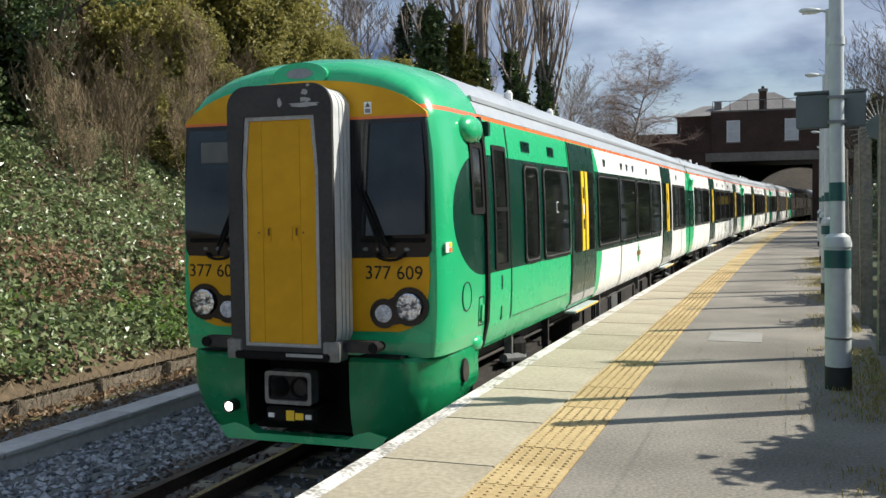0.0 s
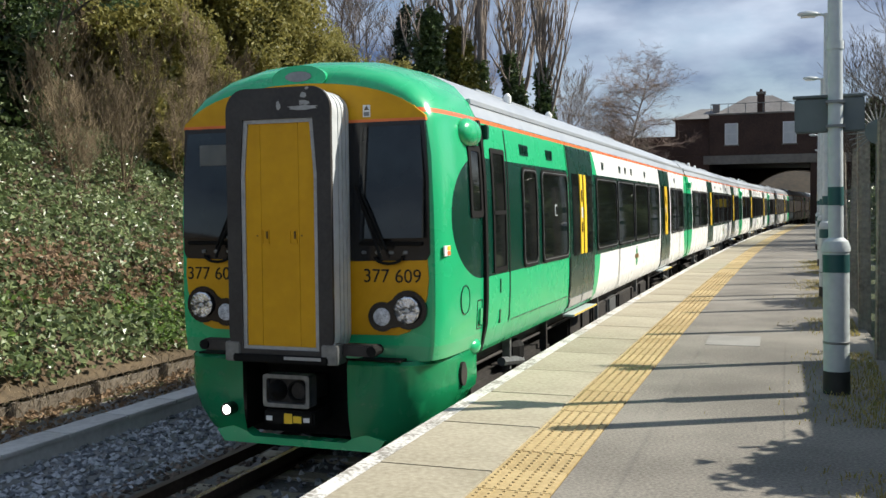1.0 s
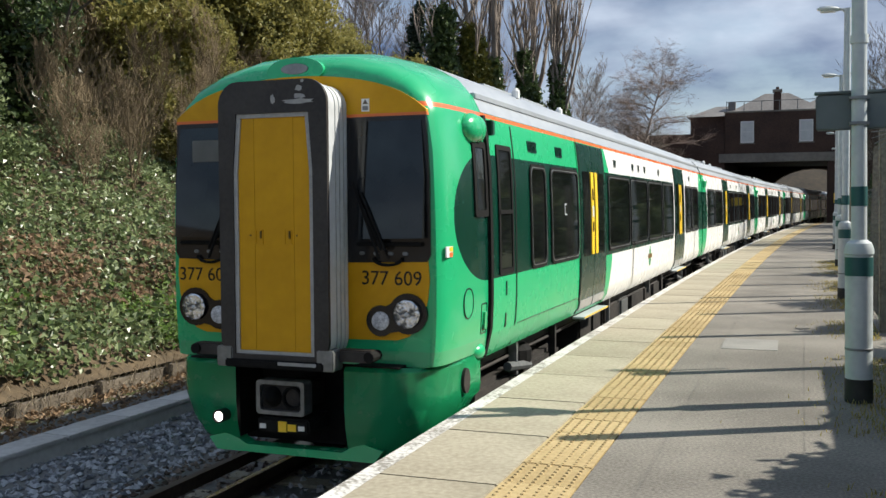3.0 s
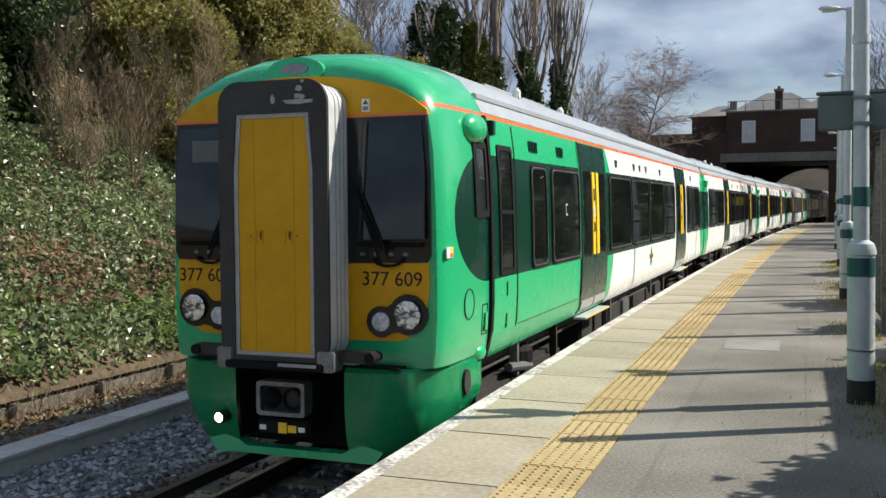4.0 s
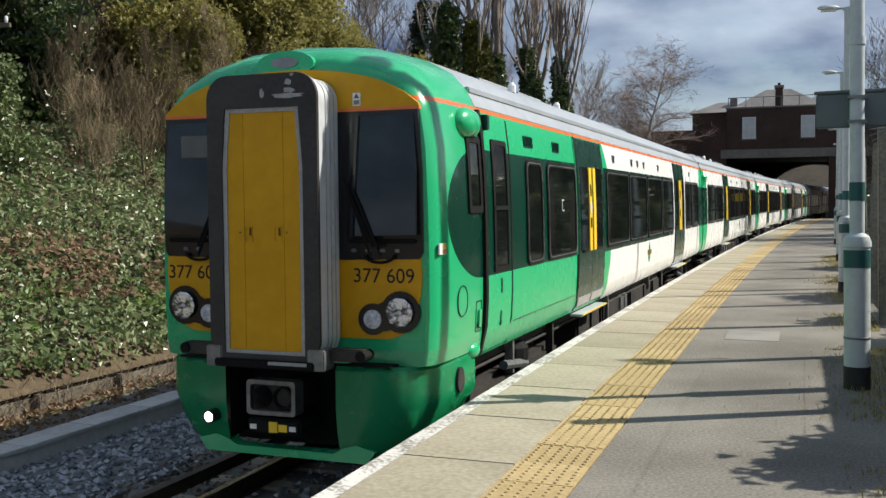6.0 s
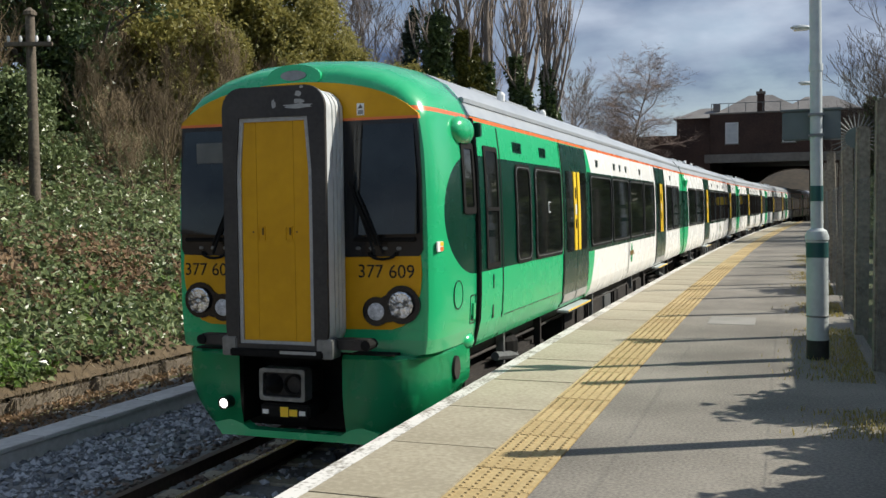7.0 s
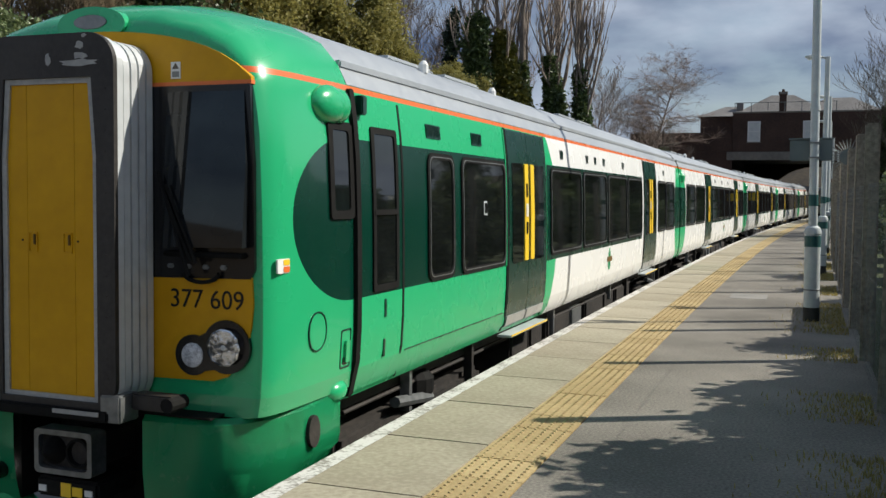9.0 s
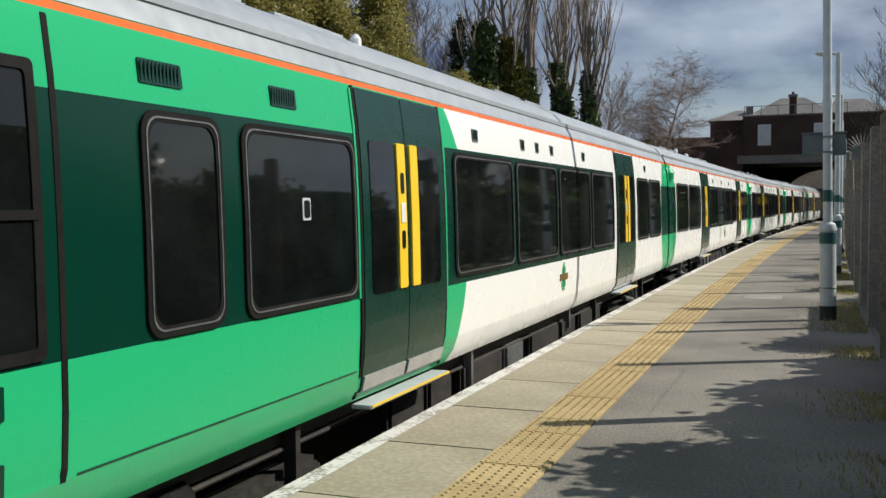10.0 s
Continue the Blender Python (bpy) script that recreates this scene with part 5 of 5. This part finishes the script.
def cab_car():
    car = rigid("train_carriage", "leading green and white train carriage with a yellow gangway front", "train carriage", "carriages of the train")
    part_nose = nose(car)
    body_side(car, 1.5, CAR - 0.12, M["cab_livery"], False)
    roof_part(car, 1.5, CAR - 0.12)
    F = 0.352
    # yellow front panels
    def arc(x, zt):
        return zt - 0.20 * (x / 1.2) ** 2 - 0.12 * (abs(x) / 1.2) ** 6
    xs = [-1.2 + 2.4 * k / 22 for k in range(23)]
    up = [(x, arc(x, 2.765)) for x in xs] + [(x, 2.425) for x in xs[::-1]]
    part("upper_panel", extruded(bmesh.new(), up, F - 0.022, F + 0.02), M["yellow"], car, "yellow panel over the windscreens")
    right_lo = [(0.5, 0.545), (0.93, 0.552), (1.03, 0.585), (1.11, 0.66), (1.165, 0.76), (1.20, 0.90), (1.215, 1.05), (1.205, 1.22)]
    lo = [(-x, z) for x, z in right_lo[::-1]] + right_lo
    part("lower_panel", extruded(bmesh.new(), lo[::-1], F - 0.020, F + 0.02), M["yellow"], car, "yellow panel with black numerals and headlights")
    part("orange_line", extruded(bmesh.new(), [(-1.205, 2.40), (1.205, 2.40), (1.205, 2.425), (-1.205, 2.425)], F - 0.023, F + 0.02), M["orange"], car)
    for s in (1, -1):
        o = [(s * 0.44, 2.40), (s * 1.195, 2.40), (s * 1.225, 1.9), (s * 1.23, 1.26), (s * 1.20, 1.205), (s * 0.44, 1.19)]
        ws = part("windscreen", extruded(bmesh.new(), o, F - 0.026, F + 0.02), M["black"], car, "black framed windscreen")
        g = [(s * 0.60, 2.36), (s * 1.16, 2.36), (s * 1.19, 1.9), (s * 1.185, 1.40), (s * 0.60, 1.39)]
        raked = extruded(bmesh.new(), g, F - 0.032, F + 0.06)
        for w in raked.verts:
            w.co.y -= 0.07 * (2.36 - w.co.z)
        part("pane", raked, M["windscreen"], ws, "tinted windscreen glass")
        if s < 0:
            part("destination_display", boxed(-1.02, -0.64, F - 0.062, F - 0.045, 2.06, 2.25, bevel=0.006), M["display"], ws, "unlit grey destination display")
        part("ledge", boxed(min(s * 0.58, s * 1.17), max(s * 0.58, s * 1.17), F - 0.065, F - 0.02, 1.33, 1.365, bevel=0.01), M["black_rubber"], ws)
        # wiper
        bm = bmesh.new()
        for dx in (0.0, 0.035):
            tube(bm, [(s * 0.83 + dx, F - 0.11, 1.30), (s * 0.68 + dx, F - 0.11, 1.62), (s * 0.60 + dx, F - 0.10, 1.78)], [0.012, 0.010, 0.008], 6)
        tube(bm, [(s * 0.57, F - 0.085, 1.86), (s * 0.82, F - 0.125, 1.22)], 0.013, 6)
        tube(bm, [(s * 0.86 + 0.13 * math.cos(q), F - 0.05, 1.235 + 0.06 * math.sin(q)) for q in np.linspace(3.14, 6.4, 9)], 0.014, 6)
        part("wiper", bm, M["black_rubber"], ws)
        for k in range(4):
            part("bolt", boxed(s * (0.62 + 0.13 * k) - 0.025, s * (0.62 + 0.13 * k) + 0.025, F - 0.04, F - 0.02, 1.255, 1.285, bevel=0.008), M["grey_metal"], ws)
        # light cluster: two round lamps in one black pod
        bm = bmesh.new()
        disc(bm, s * 1.03, F - 0.035, F + 0.01, 0.775, 0.170)
        disc(bm, s * 0.785, F - 0.0345, F + 0.01, 0.71, 0.130)
        extruded(bm, [(s * 0.80, 0.815), (s * 0.97, 0.905), (s * 1.02, 0.64), (s * 0.80, 0.60)], F - 0.034, F + 0.01)
        pod = part("headlight_pod", bm, M["black"], car, "black pod with a clear headlight and a tail light")
        hl = part("headlight", lathe(bmesh.new(), [(0.118, 0.03), (0.108, 0.034), (0.095, 0.012), (0.06, 0.004), (0.02, 0.003)], 11), M["chrome"], pod, "clear chrome headlight")
        hl.matrix_basis = pose(s * 1.03, F - 0.037, 0.775, 90, 0, 0) @ Matrix.Scale(1.02, 4)
        # dark half disc and ring, added to imitate dark reflections in the lamp
        dark_reflection = [(0.108 * math.cos(k * math.pi / 10), 0.108 * math.sin(k * math.pi / 10)) for k in range(11)]
        part("dark_reflection", extruded(bmesh.new(), [(x_, -0.035 - 0.6 * z_) for x_, z_ in dark_reflection], 0.004, 0.012), M["black"], hl, "dark plate imitating the reflection low in the headlight").matrix_basis = pose(0, 0, 0.02, -90, 0, 0)
        part("ring", extruded(bmesh.new(), [(0.06 * math.cos(k * math.tau / 16), 0.06 * math.sin(k * math.tau / 16)) for k in range(16)], -0.004, 0.004,
                              [(0.046 * math.cos(k * math.tau / 16), 0.046 * math.sin(k * math.tau / 16)) for k in range(16)]), M["under"], hl).matrix_basis = pose(0, 0, 0.022, -90, 0, 0)
        part("bulb", ellipsoid(bmesh.new(), (0, 0, 0.014), (0.03, 0.03, 0.02), 8, 6), M["pane"], hl, "pale bulb")
        tl = part("tail_light", lathe(bmesh.new(), [(0.088, 0.0), (0.085, 0.012), (0.05, 0.02), (0.01, 0.022)], 20), M["tail"], pod, "speckled white tail light", True)
        tl.matrix_basis = pose(s * 0.785, F - 0.035, 0.71, 90, 0, 0) @ Matrix.Scale(0.9, 4)
        lettering("377 609", s * 0.88 if s > 0 else -0.93, F - 0.0215, 1.01, 0.168, car, M["black"])
    # roof marker lamp
    ring = [(0.27 * math.cos(k * math.tau / 28) + 0.0, 2.815 + 0.115 * math.sin(k * math.tau / 28)) for k in range(28)]
    mk = part("marker_light", extruded(bmesh.new(), ring, 0.332, 0.62), M["light_green"], car, "green roof lamp housing")
    part("lens", extruded(bmesh.new(), [(0.13 * math.cos(k * math.tau / 20), 2.83 + 0.045 * math.sin(k * math.tau / 20)) for k in range(20)], 0.322, 0.36), M["grey_metal"], mk, "grey lamp lens")
    # notices
    for x in (0.66,):
        nt = part("notice", boxed(x - 0.035, x + 0.035, F - 0.027, F - 0.02, 2.445, 2.55), M["white"], car, "small white warning notice")
        part("mark", extruded(bmesh.new(), [(x - 0.025, 2.505), (x + 0.025, 2.505), (x, 2.545)], F - 0.029, F - 0.026), M["old_wood"], nt)
        part("mark", boxed(x - 0.025, x + 0.025, F - 0.029, F - 0.026, 2.455, 2.49), M["grey_metal"], nt)
    st = part("notice", side_panel(0.43, 0.58, 1.235, 1.325, -0.018, 0.006, 0.012, 1), M["white"], car, "white and orange notice")
    part("mark", side_panel(0.50, 0.575, 1.24, 1.276, -0.015, 0.004, 0.008, 1), M["orange"], st)
    part("mark", side_panel(0.50, 0.575, 1.284, 1.32, -0.015, 0.004, 0.008, 1), M["bright_yellow"], st)
    gangway(car)
    bumper(car)
    # cab side
    for s in (1, -1):
        part("gasket", side_panel(1.475, 1.545, 0.26, 2.49, 0.03, 0.02, 0.05, s), M["black_rubber"], car, "black vertical seal and handrail")
        sw = part("window", side_panel(1.10, 1.465, 1.56, 2.24, 0.016, 0.04, 0.03, s, 0.06), M["black_rubber"], car)
        part("pane", side_panel(1.14, 1.44, 1.60, 2.20, 0.008, 0.03, 0.02, s), M["glass"], sw)
        door = part("cab_door", side_panel(1.55, 2.36, 0.27, 2.45, 0.006, 0.02, 0.02, s), M["cab_livery"], car, "green cab door", True)
        w = part("window", side_panel(1.78, 2.26, 1.0, 2.24, 0.020, 0.03, 0.02, s, 0.05), M["black_rubber"], door)
        part("pane", side_panel(1.82, 2.22, 1.04, 2.20, 0.012, 0.02, 0.012, s), M["glass"], w)
        part("rail", side_panel(1.80, 2.24, 1.58, 1.62, 0.024, 0.01, 0.015, s), M["black_rubber"], w)
        part("seam", side_panel(2.35, 2.385, 0.26, 2.45, 0.010, 0.01, 0.02, s), M["black_rubber"], car)
        for z in (0.86, 0.55):
            part("grip", side_panel(2.0, 2.03, z - 0.07, z + 0.07, 0.014, 0.01, 0.02, s), M["dark_green"], door)
        part("hatch", side_panel(0.80, 1.05, 0.68, 0.95, 0.004, 0.12, 0.012, s, 0.008), M["dark_green"], car, "round hatch")
        rec = part("handle_recess", side_panel(1.27, 1.43, 0.50, 0.78, 0.004, 0.02, 0.01, s, 0.012), M["dark_green"], car)
        part("handle", side_panel(1.33, 1.39, 0.54, 0.70, 0.02, 0.015, 0.03, s), M["light_green"], rec)
        part("slot", side_panel(1.31, 1.41, 0.53, 0.58, 0.006, 0.015, 0.01, s), M["black"], rec)
        pod = part("camera_pod", ellipsoid(bmesh.new(), (s * 1.295, 1.16, 2.345), (0.10, 0.23, 0.135), 20, 12), M["light_green"], car, "green rounded camera pod", True)
        part("cap", ellipsoid(bmesh.new(), (s * 1.305, 1.27, 2.345), (0.088, 0.15, 0.125), 16, 10), M["light_green"], pod, "", True)
        part("bracket", boxed(min(s * 1.28, s * 1.36), max(s * 1.28, s * 1.36), 1.58, 1.66, 2.31, 2.45, bevel=0.01), M["dark_green"], car)
        part("lower_pod", ellipsoid(bmesh.new(), (s * 1.28, 1.30, 0.34), (0.085, 0.14, 0.085)), M["light_green"], car, "green rounded pod", True)
        for a, b in ((2.92, 3.58), (3.78, 5.20), (7.15, 8.95), (9.05, 10.80), (10.90, 12.65), (12.75, 14.35), (16.5, 17.7), (17.8, 19.2)):
            side_window(car, a, b, s)
        nt = part("notice", side_panel(4.44, 4.54, 1.54, 1.68, 0.012, 0.01, 0.01, s), M["post_grey"], car, "small white window notice")
        part("mark", side_panel(4.455, 4.525, 1.555, 1.665, 0.016, 0.02, 0.008, s), M["black"], nt)
        part("green_post", side_panel(5.215, 5.25, 0.98, 2.45, 0.01, 0.01, 0.02, s), M["light_green"], car)
        doors(car, 5.28, s)
        doors(car, 14.62, s)
        vents(car, ((2.95, 0.34), (4.15, 0.30)), M["dark_green"], s)
        vents(car, ((7.75, 0.16), (9.35, 0.14), (9.95, 0.12), (10.6, 0.14), (12.3, 0.16), (17.4, 0.16)), M["grey_metal"], s)
        emblem(car, 11.1, s)
        # dark strip painted along the fold in place of its shade
        part("crease_shade", side_panel(2.45, 5.2, 0.465, 0.475, 0.004, 0.002, 0.006, s), M["dark_green"], car)
    underframe(car, 4)
    return car


def gangway(car):
    def doorway(w, top, foot, bottom, knee=1.95):
        return [(w, bottom), (w, (bottom + knee) / 2), (w, knee), (w - foot, top), (-w + foot, top), (-w, knee), (-w, (bottom + knee) / 2), (-w, bottom)]
    frame_out = rounded(-0.505, 0.505, 0.38, 2.69, 0.19, 7)
    ang = [math.atan2(z - 1.5, x) for x, z in frame_out]

    def ray_to(poly, a):
        """Where a ray from the middle of the door meets the doorway's outline."""
        dx, dz = math.cos(a), math.sin(a)
        best = 9.0
        for (x0, z0), (x1, z1) in zip(poly, poly[1:] + poly[:1]):
            ex, ez = x1 - x0, z1 - z0
            den = dx * ez - dz * ex
            if abs(den) > 1e-9:
                u = (x0 * ez - (z0 - 1.5) * ex) / den
                w = (x0 * dz - (z0 - 1.5) * dx) / den
                if u > 0 and -1e-6 <= w <= 1 + 1e-6:
                    best = min(best, u)
        return dx * best, 1.5 + dz * best
    corners = doorway(0.372, 2.425, 0.035, 0.44)
    for q in corners:
        a_ = math.atan2(q[1] - 1.5, q[0])
        k_ = min(range(len(ang)), key=lambda k: abs(ang[k] - a_))
        ang[k_] = a_
    hole = [ray_to(corners, a) for a in ang]
    g = part("gangway", extruded(bmesh.new(), frame_out, -0.07, -0.035, hole), M["gangway_grey"], car, "dark scuffed gangway frame")
    for i in range(5):
        a = -0.033 + i * 0.074
        part("bellows", extruded(bmesh.new(), rounded(-0.502 + 0.012 * min(i, 1), 0.502 - 0.012 * min(i, 1), 0.385, 2.68 - 0.012 * min(i, 1), 0.185, 7), a, a + 0.055, rounded(-0.40, 0.40, 0.44, 2.60, 0.12, 7)), M["silver"], g, "silver bellows rib")
    part("bellows_core", extruded(bmesh.new(), rounded(-0.43, 0.43, 0.43, 2.62, 0.16, 6), 0.03, 0.35), M["grey_metal"], g)
    part("lining", extruded(bmesh.new(), doorway(0.371, 2.424, 0.035, 0.441), -0.055, -0.01, doorway(0.335, 2.39, 0.035, 0.47)), M["scuff"], g, "grey metal door surround")
    for a, b, c, d in ((-0.34, -0.185, -0.305, -0.185), (-0.182, 0.182, -0.182, 0.182), (0.185, 0.34, 0.185, 0.305)):
        part("door_panel", extruded(bmesh.new(), [(a, 0.45), (b, 0.45), (b, 1.95), (d, 2.40), (c, 2.40), (a, 1.95)], -0.04, -0.005), M["yellow"], g, "yellow gangway door board")
    for x in (-0.14, 0.13):
        q = part("latch", extruded(bmesh.new(), rounded(x - 0.035, x + 0.035, 1.35, 1.48, 0.008, 2), -0.047, -0.036, rounded(x - 0.028, x + 0.028, 1.358, 1.472, 0.006, 2)), M["yellow"], g)
        part("catch", boxed(x + 0.004, x + 0.02, -0.05, -0.038, 1.40, 1.465, bevel=0.003), M["catch"], q)
        part("screw", boxed(x * 1.6 - 0.006, x * 1.6 + 0.006, -0.045, -0.038, 1.42, 1.432), M["under"], g)
    for k in range(15):
        for x in (-0.445, 0.445):
            part("rivet", boxed(x - 0.005, x + 0.005, -0.073, -0.068, 0.6 + k * 0.125 - 0.005, 0.6 + k * 0.125 + 0.005), M["under"], g)
    rng = random.Random(8)
    for x0, x1, z0, z1 in ((0.10, 0.40, 2.485, 2.535), (0.20, 0.33, 2.53, 2.575), (0.22, 0.29, 2.59, 2.64), (0.27, 0.31, 2.66, 2.685), (-0.01, 0.04, 2.49, 2.575)):
        ring = []
        for k in range(14):
            a_ = k * math.tau / 14
            r_ = rng.uniform(0.65, 1.1)
            ring.append(((x0 + x1) / 2 + (x1 - x0) / 2 * r_ * math.cos(a_), (z0 + z1) / 2 + (z1 - z0) / 2 * r_ * math.sin(a_)))
        part("scuff", extruded(bmesh.new(), ring, -0.0725, -0.069), M["scuff"], g, "bare metal where the paint has worn off")
    part("sill", boxed(-0.46, 0.46, -0.10, 0.06, 0.33, 0.40, bevel=0.012), M["black_rubber"], g)
    part("scuff_plate", boxed(0.05, 0.40, -0.104, -0.098, 0.365, 0.392), M["scuff"], g)
    for s in (1, -1):
        c = part("corner_bracket", boxed(s * 0.47 - 0.075, s * 0.47 + 0.075, -0.085, 0.1, 0.33, 0.50, bevel=0.01), M["grey_metal"], g, "worn metal corner bracket")
        part("arm", boxed(min(s * 0.54, s * 0.84), max(s * 0.54, s * 0.84), 0.02, 0.14, 0.40, 0.50, bevel=0.012), M["gangway_grey"], c)
        part("pin", tube(bmesh.new(), [(s * 0.82, 0.0, 0.45), (s * 0.82, 0.17, 0.45)], 0.045, 10), M["black_rubber"], c)
    return g


def bumper(car):
    plan = [(0.52, 0.16), (0.75, 0.17), (0.95, 0.20), (1.08, 0.26), (1.18, 0.37), (1.25, 0.52), (1.295, 0.75), (1.315, 1.0), (1.32, 1.32)]
    for s in (1, -1):
        rows = []
        for z, k, d in ((0.335, 0.985, 0.03), (0.30, 1.0, 0.0), (0.05, 1.0, 0.0), (-0.02, 0.992, 0.0), (-0.20, 0.945, 0.02), (-0.36, 0.86, 0.06), (-0.45, 0.79, 0.14)):
            rows.append([(s * x * (k if x > 0.6 else 1.0), y + d, z + (0.16 * max(0, (y - 0.6)) if z < -0.1 else 0)) for x, y in plan])
        bm = bmesh.new()
        loft(bm, rows)
        bmesh.ops.solidify(bm, geom=bm.faces[:], thickness=0.05)
        b = part("bumper", bm, M["light_green"], car, "glossy green lower skirt", True)
        part("rubbing_strip", boxed(min(s * 0.6, s * 1.0), max(s * 0.6, s * 1.0), 0.19, 0.35, 0.336, 0.35), M["black_rubber"], b)
        x = s * 1.30
        # no hole is cut: the plate's dark colour imitates the shade inside
        part("jacking_hole", extruded(bmesh.new(), [(0.07 * math.cos(k * math.tau / 18), 0.11 * math.sin(k * math.tau / 18)) for k in range(18)], -0.035, 0.035), M["under"], b, "dark oval plate standing in for a shaded opening").matrix_basis = pose(x, 0.92, 0.14, 0, 0, 90 - s * 4)
    part("lower_lip", extruded(bmesh.new(), [(-0.84, -0.36), (-0.60, -0.30), (-0.53, -0.36), (-0.46, -0.40), (0.46, -0.40), (0.53, -0.36), (0.60, -0.30), (0.84, -0.36), (0.76, -0.465), (-0.76, -0.465)], 0.22, 0.36), M["light_green"], car, "green lip under the coupler")
    part("recess", boxed(-0.70, 0.70, 0.62, 1.5, -0.44, 0.34), M["black_rubber"], car, "black coupler recess")
    for s in (1, -1):
        part("recess_side", boxed(min(s * 0.53, s * 0.60), max(s * 0.53, s * 0.60), 0.24, 0.65, -0.34, 0.33), M["black_rubber"], car)
    c = part("coupler", extruded(bmesh.new(), rounded(-0.27, 0.19, -0.09, 0.20, 0.03, 4), 0.08, 0.22, rounded(-0.235, 0.155, -0.055, 0.165, 0.03, 4)), M["grey_metal"], car, "grey automatic coupler head")
    part("face", extruded(bmesh.new(), rounded(-0.236, 0.156, -0.056, 0.166, 0.02, 4), 0.13, 0.2), M["under"], c)
    part("cone", lathe(bmesh.new(), [(0.095, 0.0), (0.085, 0.05), (0.03, 0.11), (0.0005, 0.13)], 18), M["black_rubber"], c, "", True).matrix_basis = pose(-0.14, 0.15, 0.055, 90, 0, 0)
    part("cup", lathe(bmesh.new(), [(0.095, 0.0), (0.095, 0.05), (0.08, 0.05), (0.06, -0.03), (0.0005, -0.035)], 18), M["black_rubber"], c, "", True).matrix_basis = pose(0.06, 0.15, 0.055, 90, 0, 0)
    part("shank", boxed(-0.15, 0.10, 0.2, 0.8, -0.06, 0.14), M["under"], c)
    bx = part("electric_head", boxed(-0.28, 0.22, 0.10, 0.5, -0.25, -0.12, bevel=0.02), M["black_rubber"], c, "black electrical connector box")
    part("label", boxed(-0.07, 0.01, 0.094, 0.102, -0.235, -0.145), M["bright_yellow"], bx, "yellow warning label")
    part("label", boxed(0.02, 0.10, 0.094, 0.102, -0.225, -0.165), M["bright_yellow"], bx, "yellow warning label")
    part("label", boxed(0.12, 0.18, 0.094, 0.102, -0.215, -0.175), M["white"], bx)
    part("label", boxed(-0.25, -0.19, 0.094, 0.102, -0.215, -0.175), M["white"], bx)
    part("marker_collar", extruded(bmesh.new(), [(-0.64 + 0.058 * math.cos(k * math.tau / 16), -0.14 + 0.058 * math.sin(k * math.tau / 16)) for k in range(16)], 0.065, 0.2,
                                   [(-0.64 + 0.043 * math.cos(k * math.tau / 16), -0.14 + 0.043 * math.sin(k * math.tau / 16)) for k in range(16)]), M["black"], car, "black lamp collar")
    part("marker_lamp", disc(bmesh.new(), -0.64, 0.075, 0.2, -0.14, 0.041, 16), M["lit"], car, "small lit white lamp")


# brass with shadow put into its colour; also the brown of the emblem bars
M["catch"] = surface("shadowed_brass_catch", (0.10, 0.055, 0.004), (0.16, 0.09, 0.01), 12, 2, 0.6)
M["display"] = surface("grey_display_glass", (0.10, 0.11, 0.105), (0.14, 0.15, 0.14), 6, 1, 0.25)
M["tail"] = surface("speckled_lamp_lens", (0.30, 0.31, 0.33), (0.75, 0.77, 0.80), 160, 30, 0.25, lo=0.42, hi=0.58)
cars = [cab_car(), middle_car()]
for i in range(2, 6):
    cars.append(copy_thing(cars[1], Matrix.Identity(4)))


# ---- movement ----
TRAIN = [(0.0, 9.216), (0.5, 9.195), (1.0, 9.227), (1.5, 9.198), (2.0, 9.183), (2.5, 9.125), (4.0, 9.122), (4.5, 9.032), (5.0, 8.94), (5.5, 8.785), (7.0, 7.635), (7.5, 6.631), (8.0, 5.13), (8.5, 3.341), (9.0, 0.936), (9.5, -1.032), (10.0, -2.73)]


def car_pose(y):
    a = Vector((TRACK_X + bend(y + 3.4), y + 3.4, 0))
    b = Vector((TRACK_X + bend(y + 16.9), y + 16.9, 0))
    turn = math.atan2(-(b.x - a.x), b.y - a.y)
    r = Matrix.Rotation(turn, 4, "Z")
    return Matrix.Translation(a - r @ Vector((0, 3.4, 0))) @ r


def motions():
    """The train stands, then pulls slowly forward along the platform."""
    for i, car in enumerate(cars):
        walk(car, [(t, car_pose(y + i * CAR)) for t, y in TRAIN])


motions()
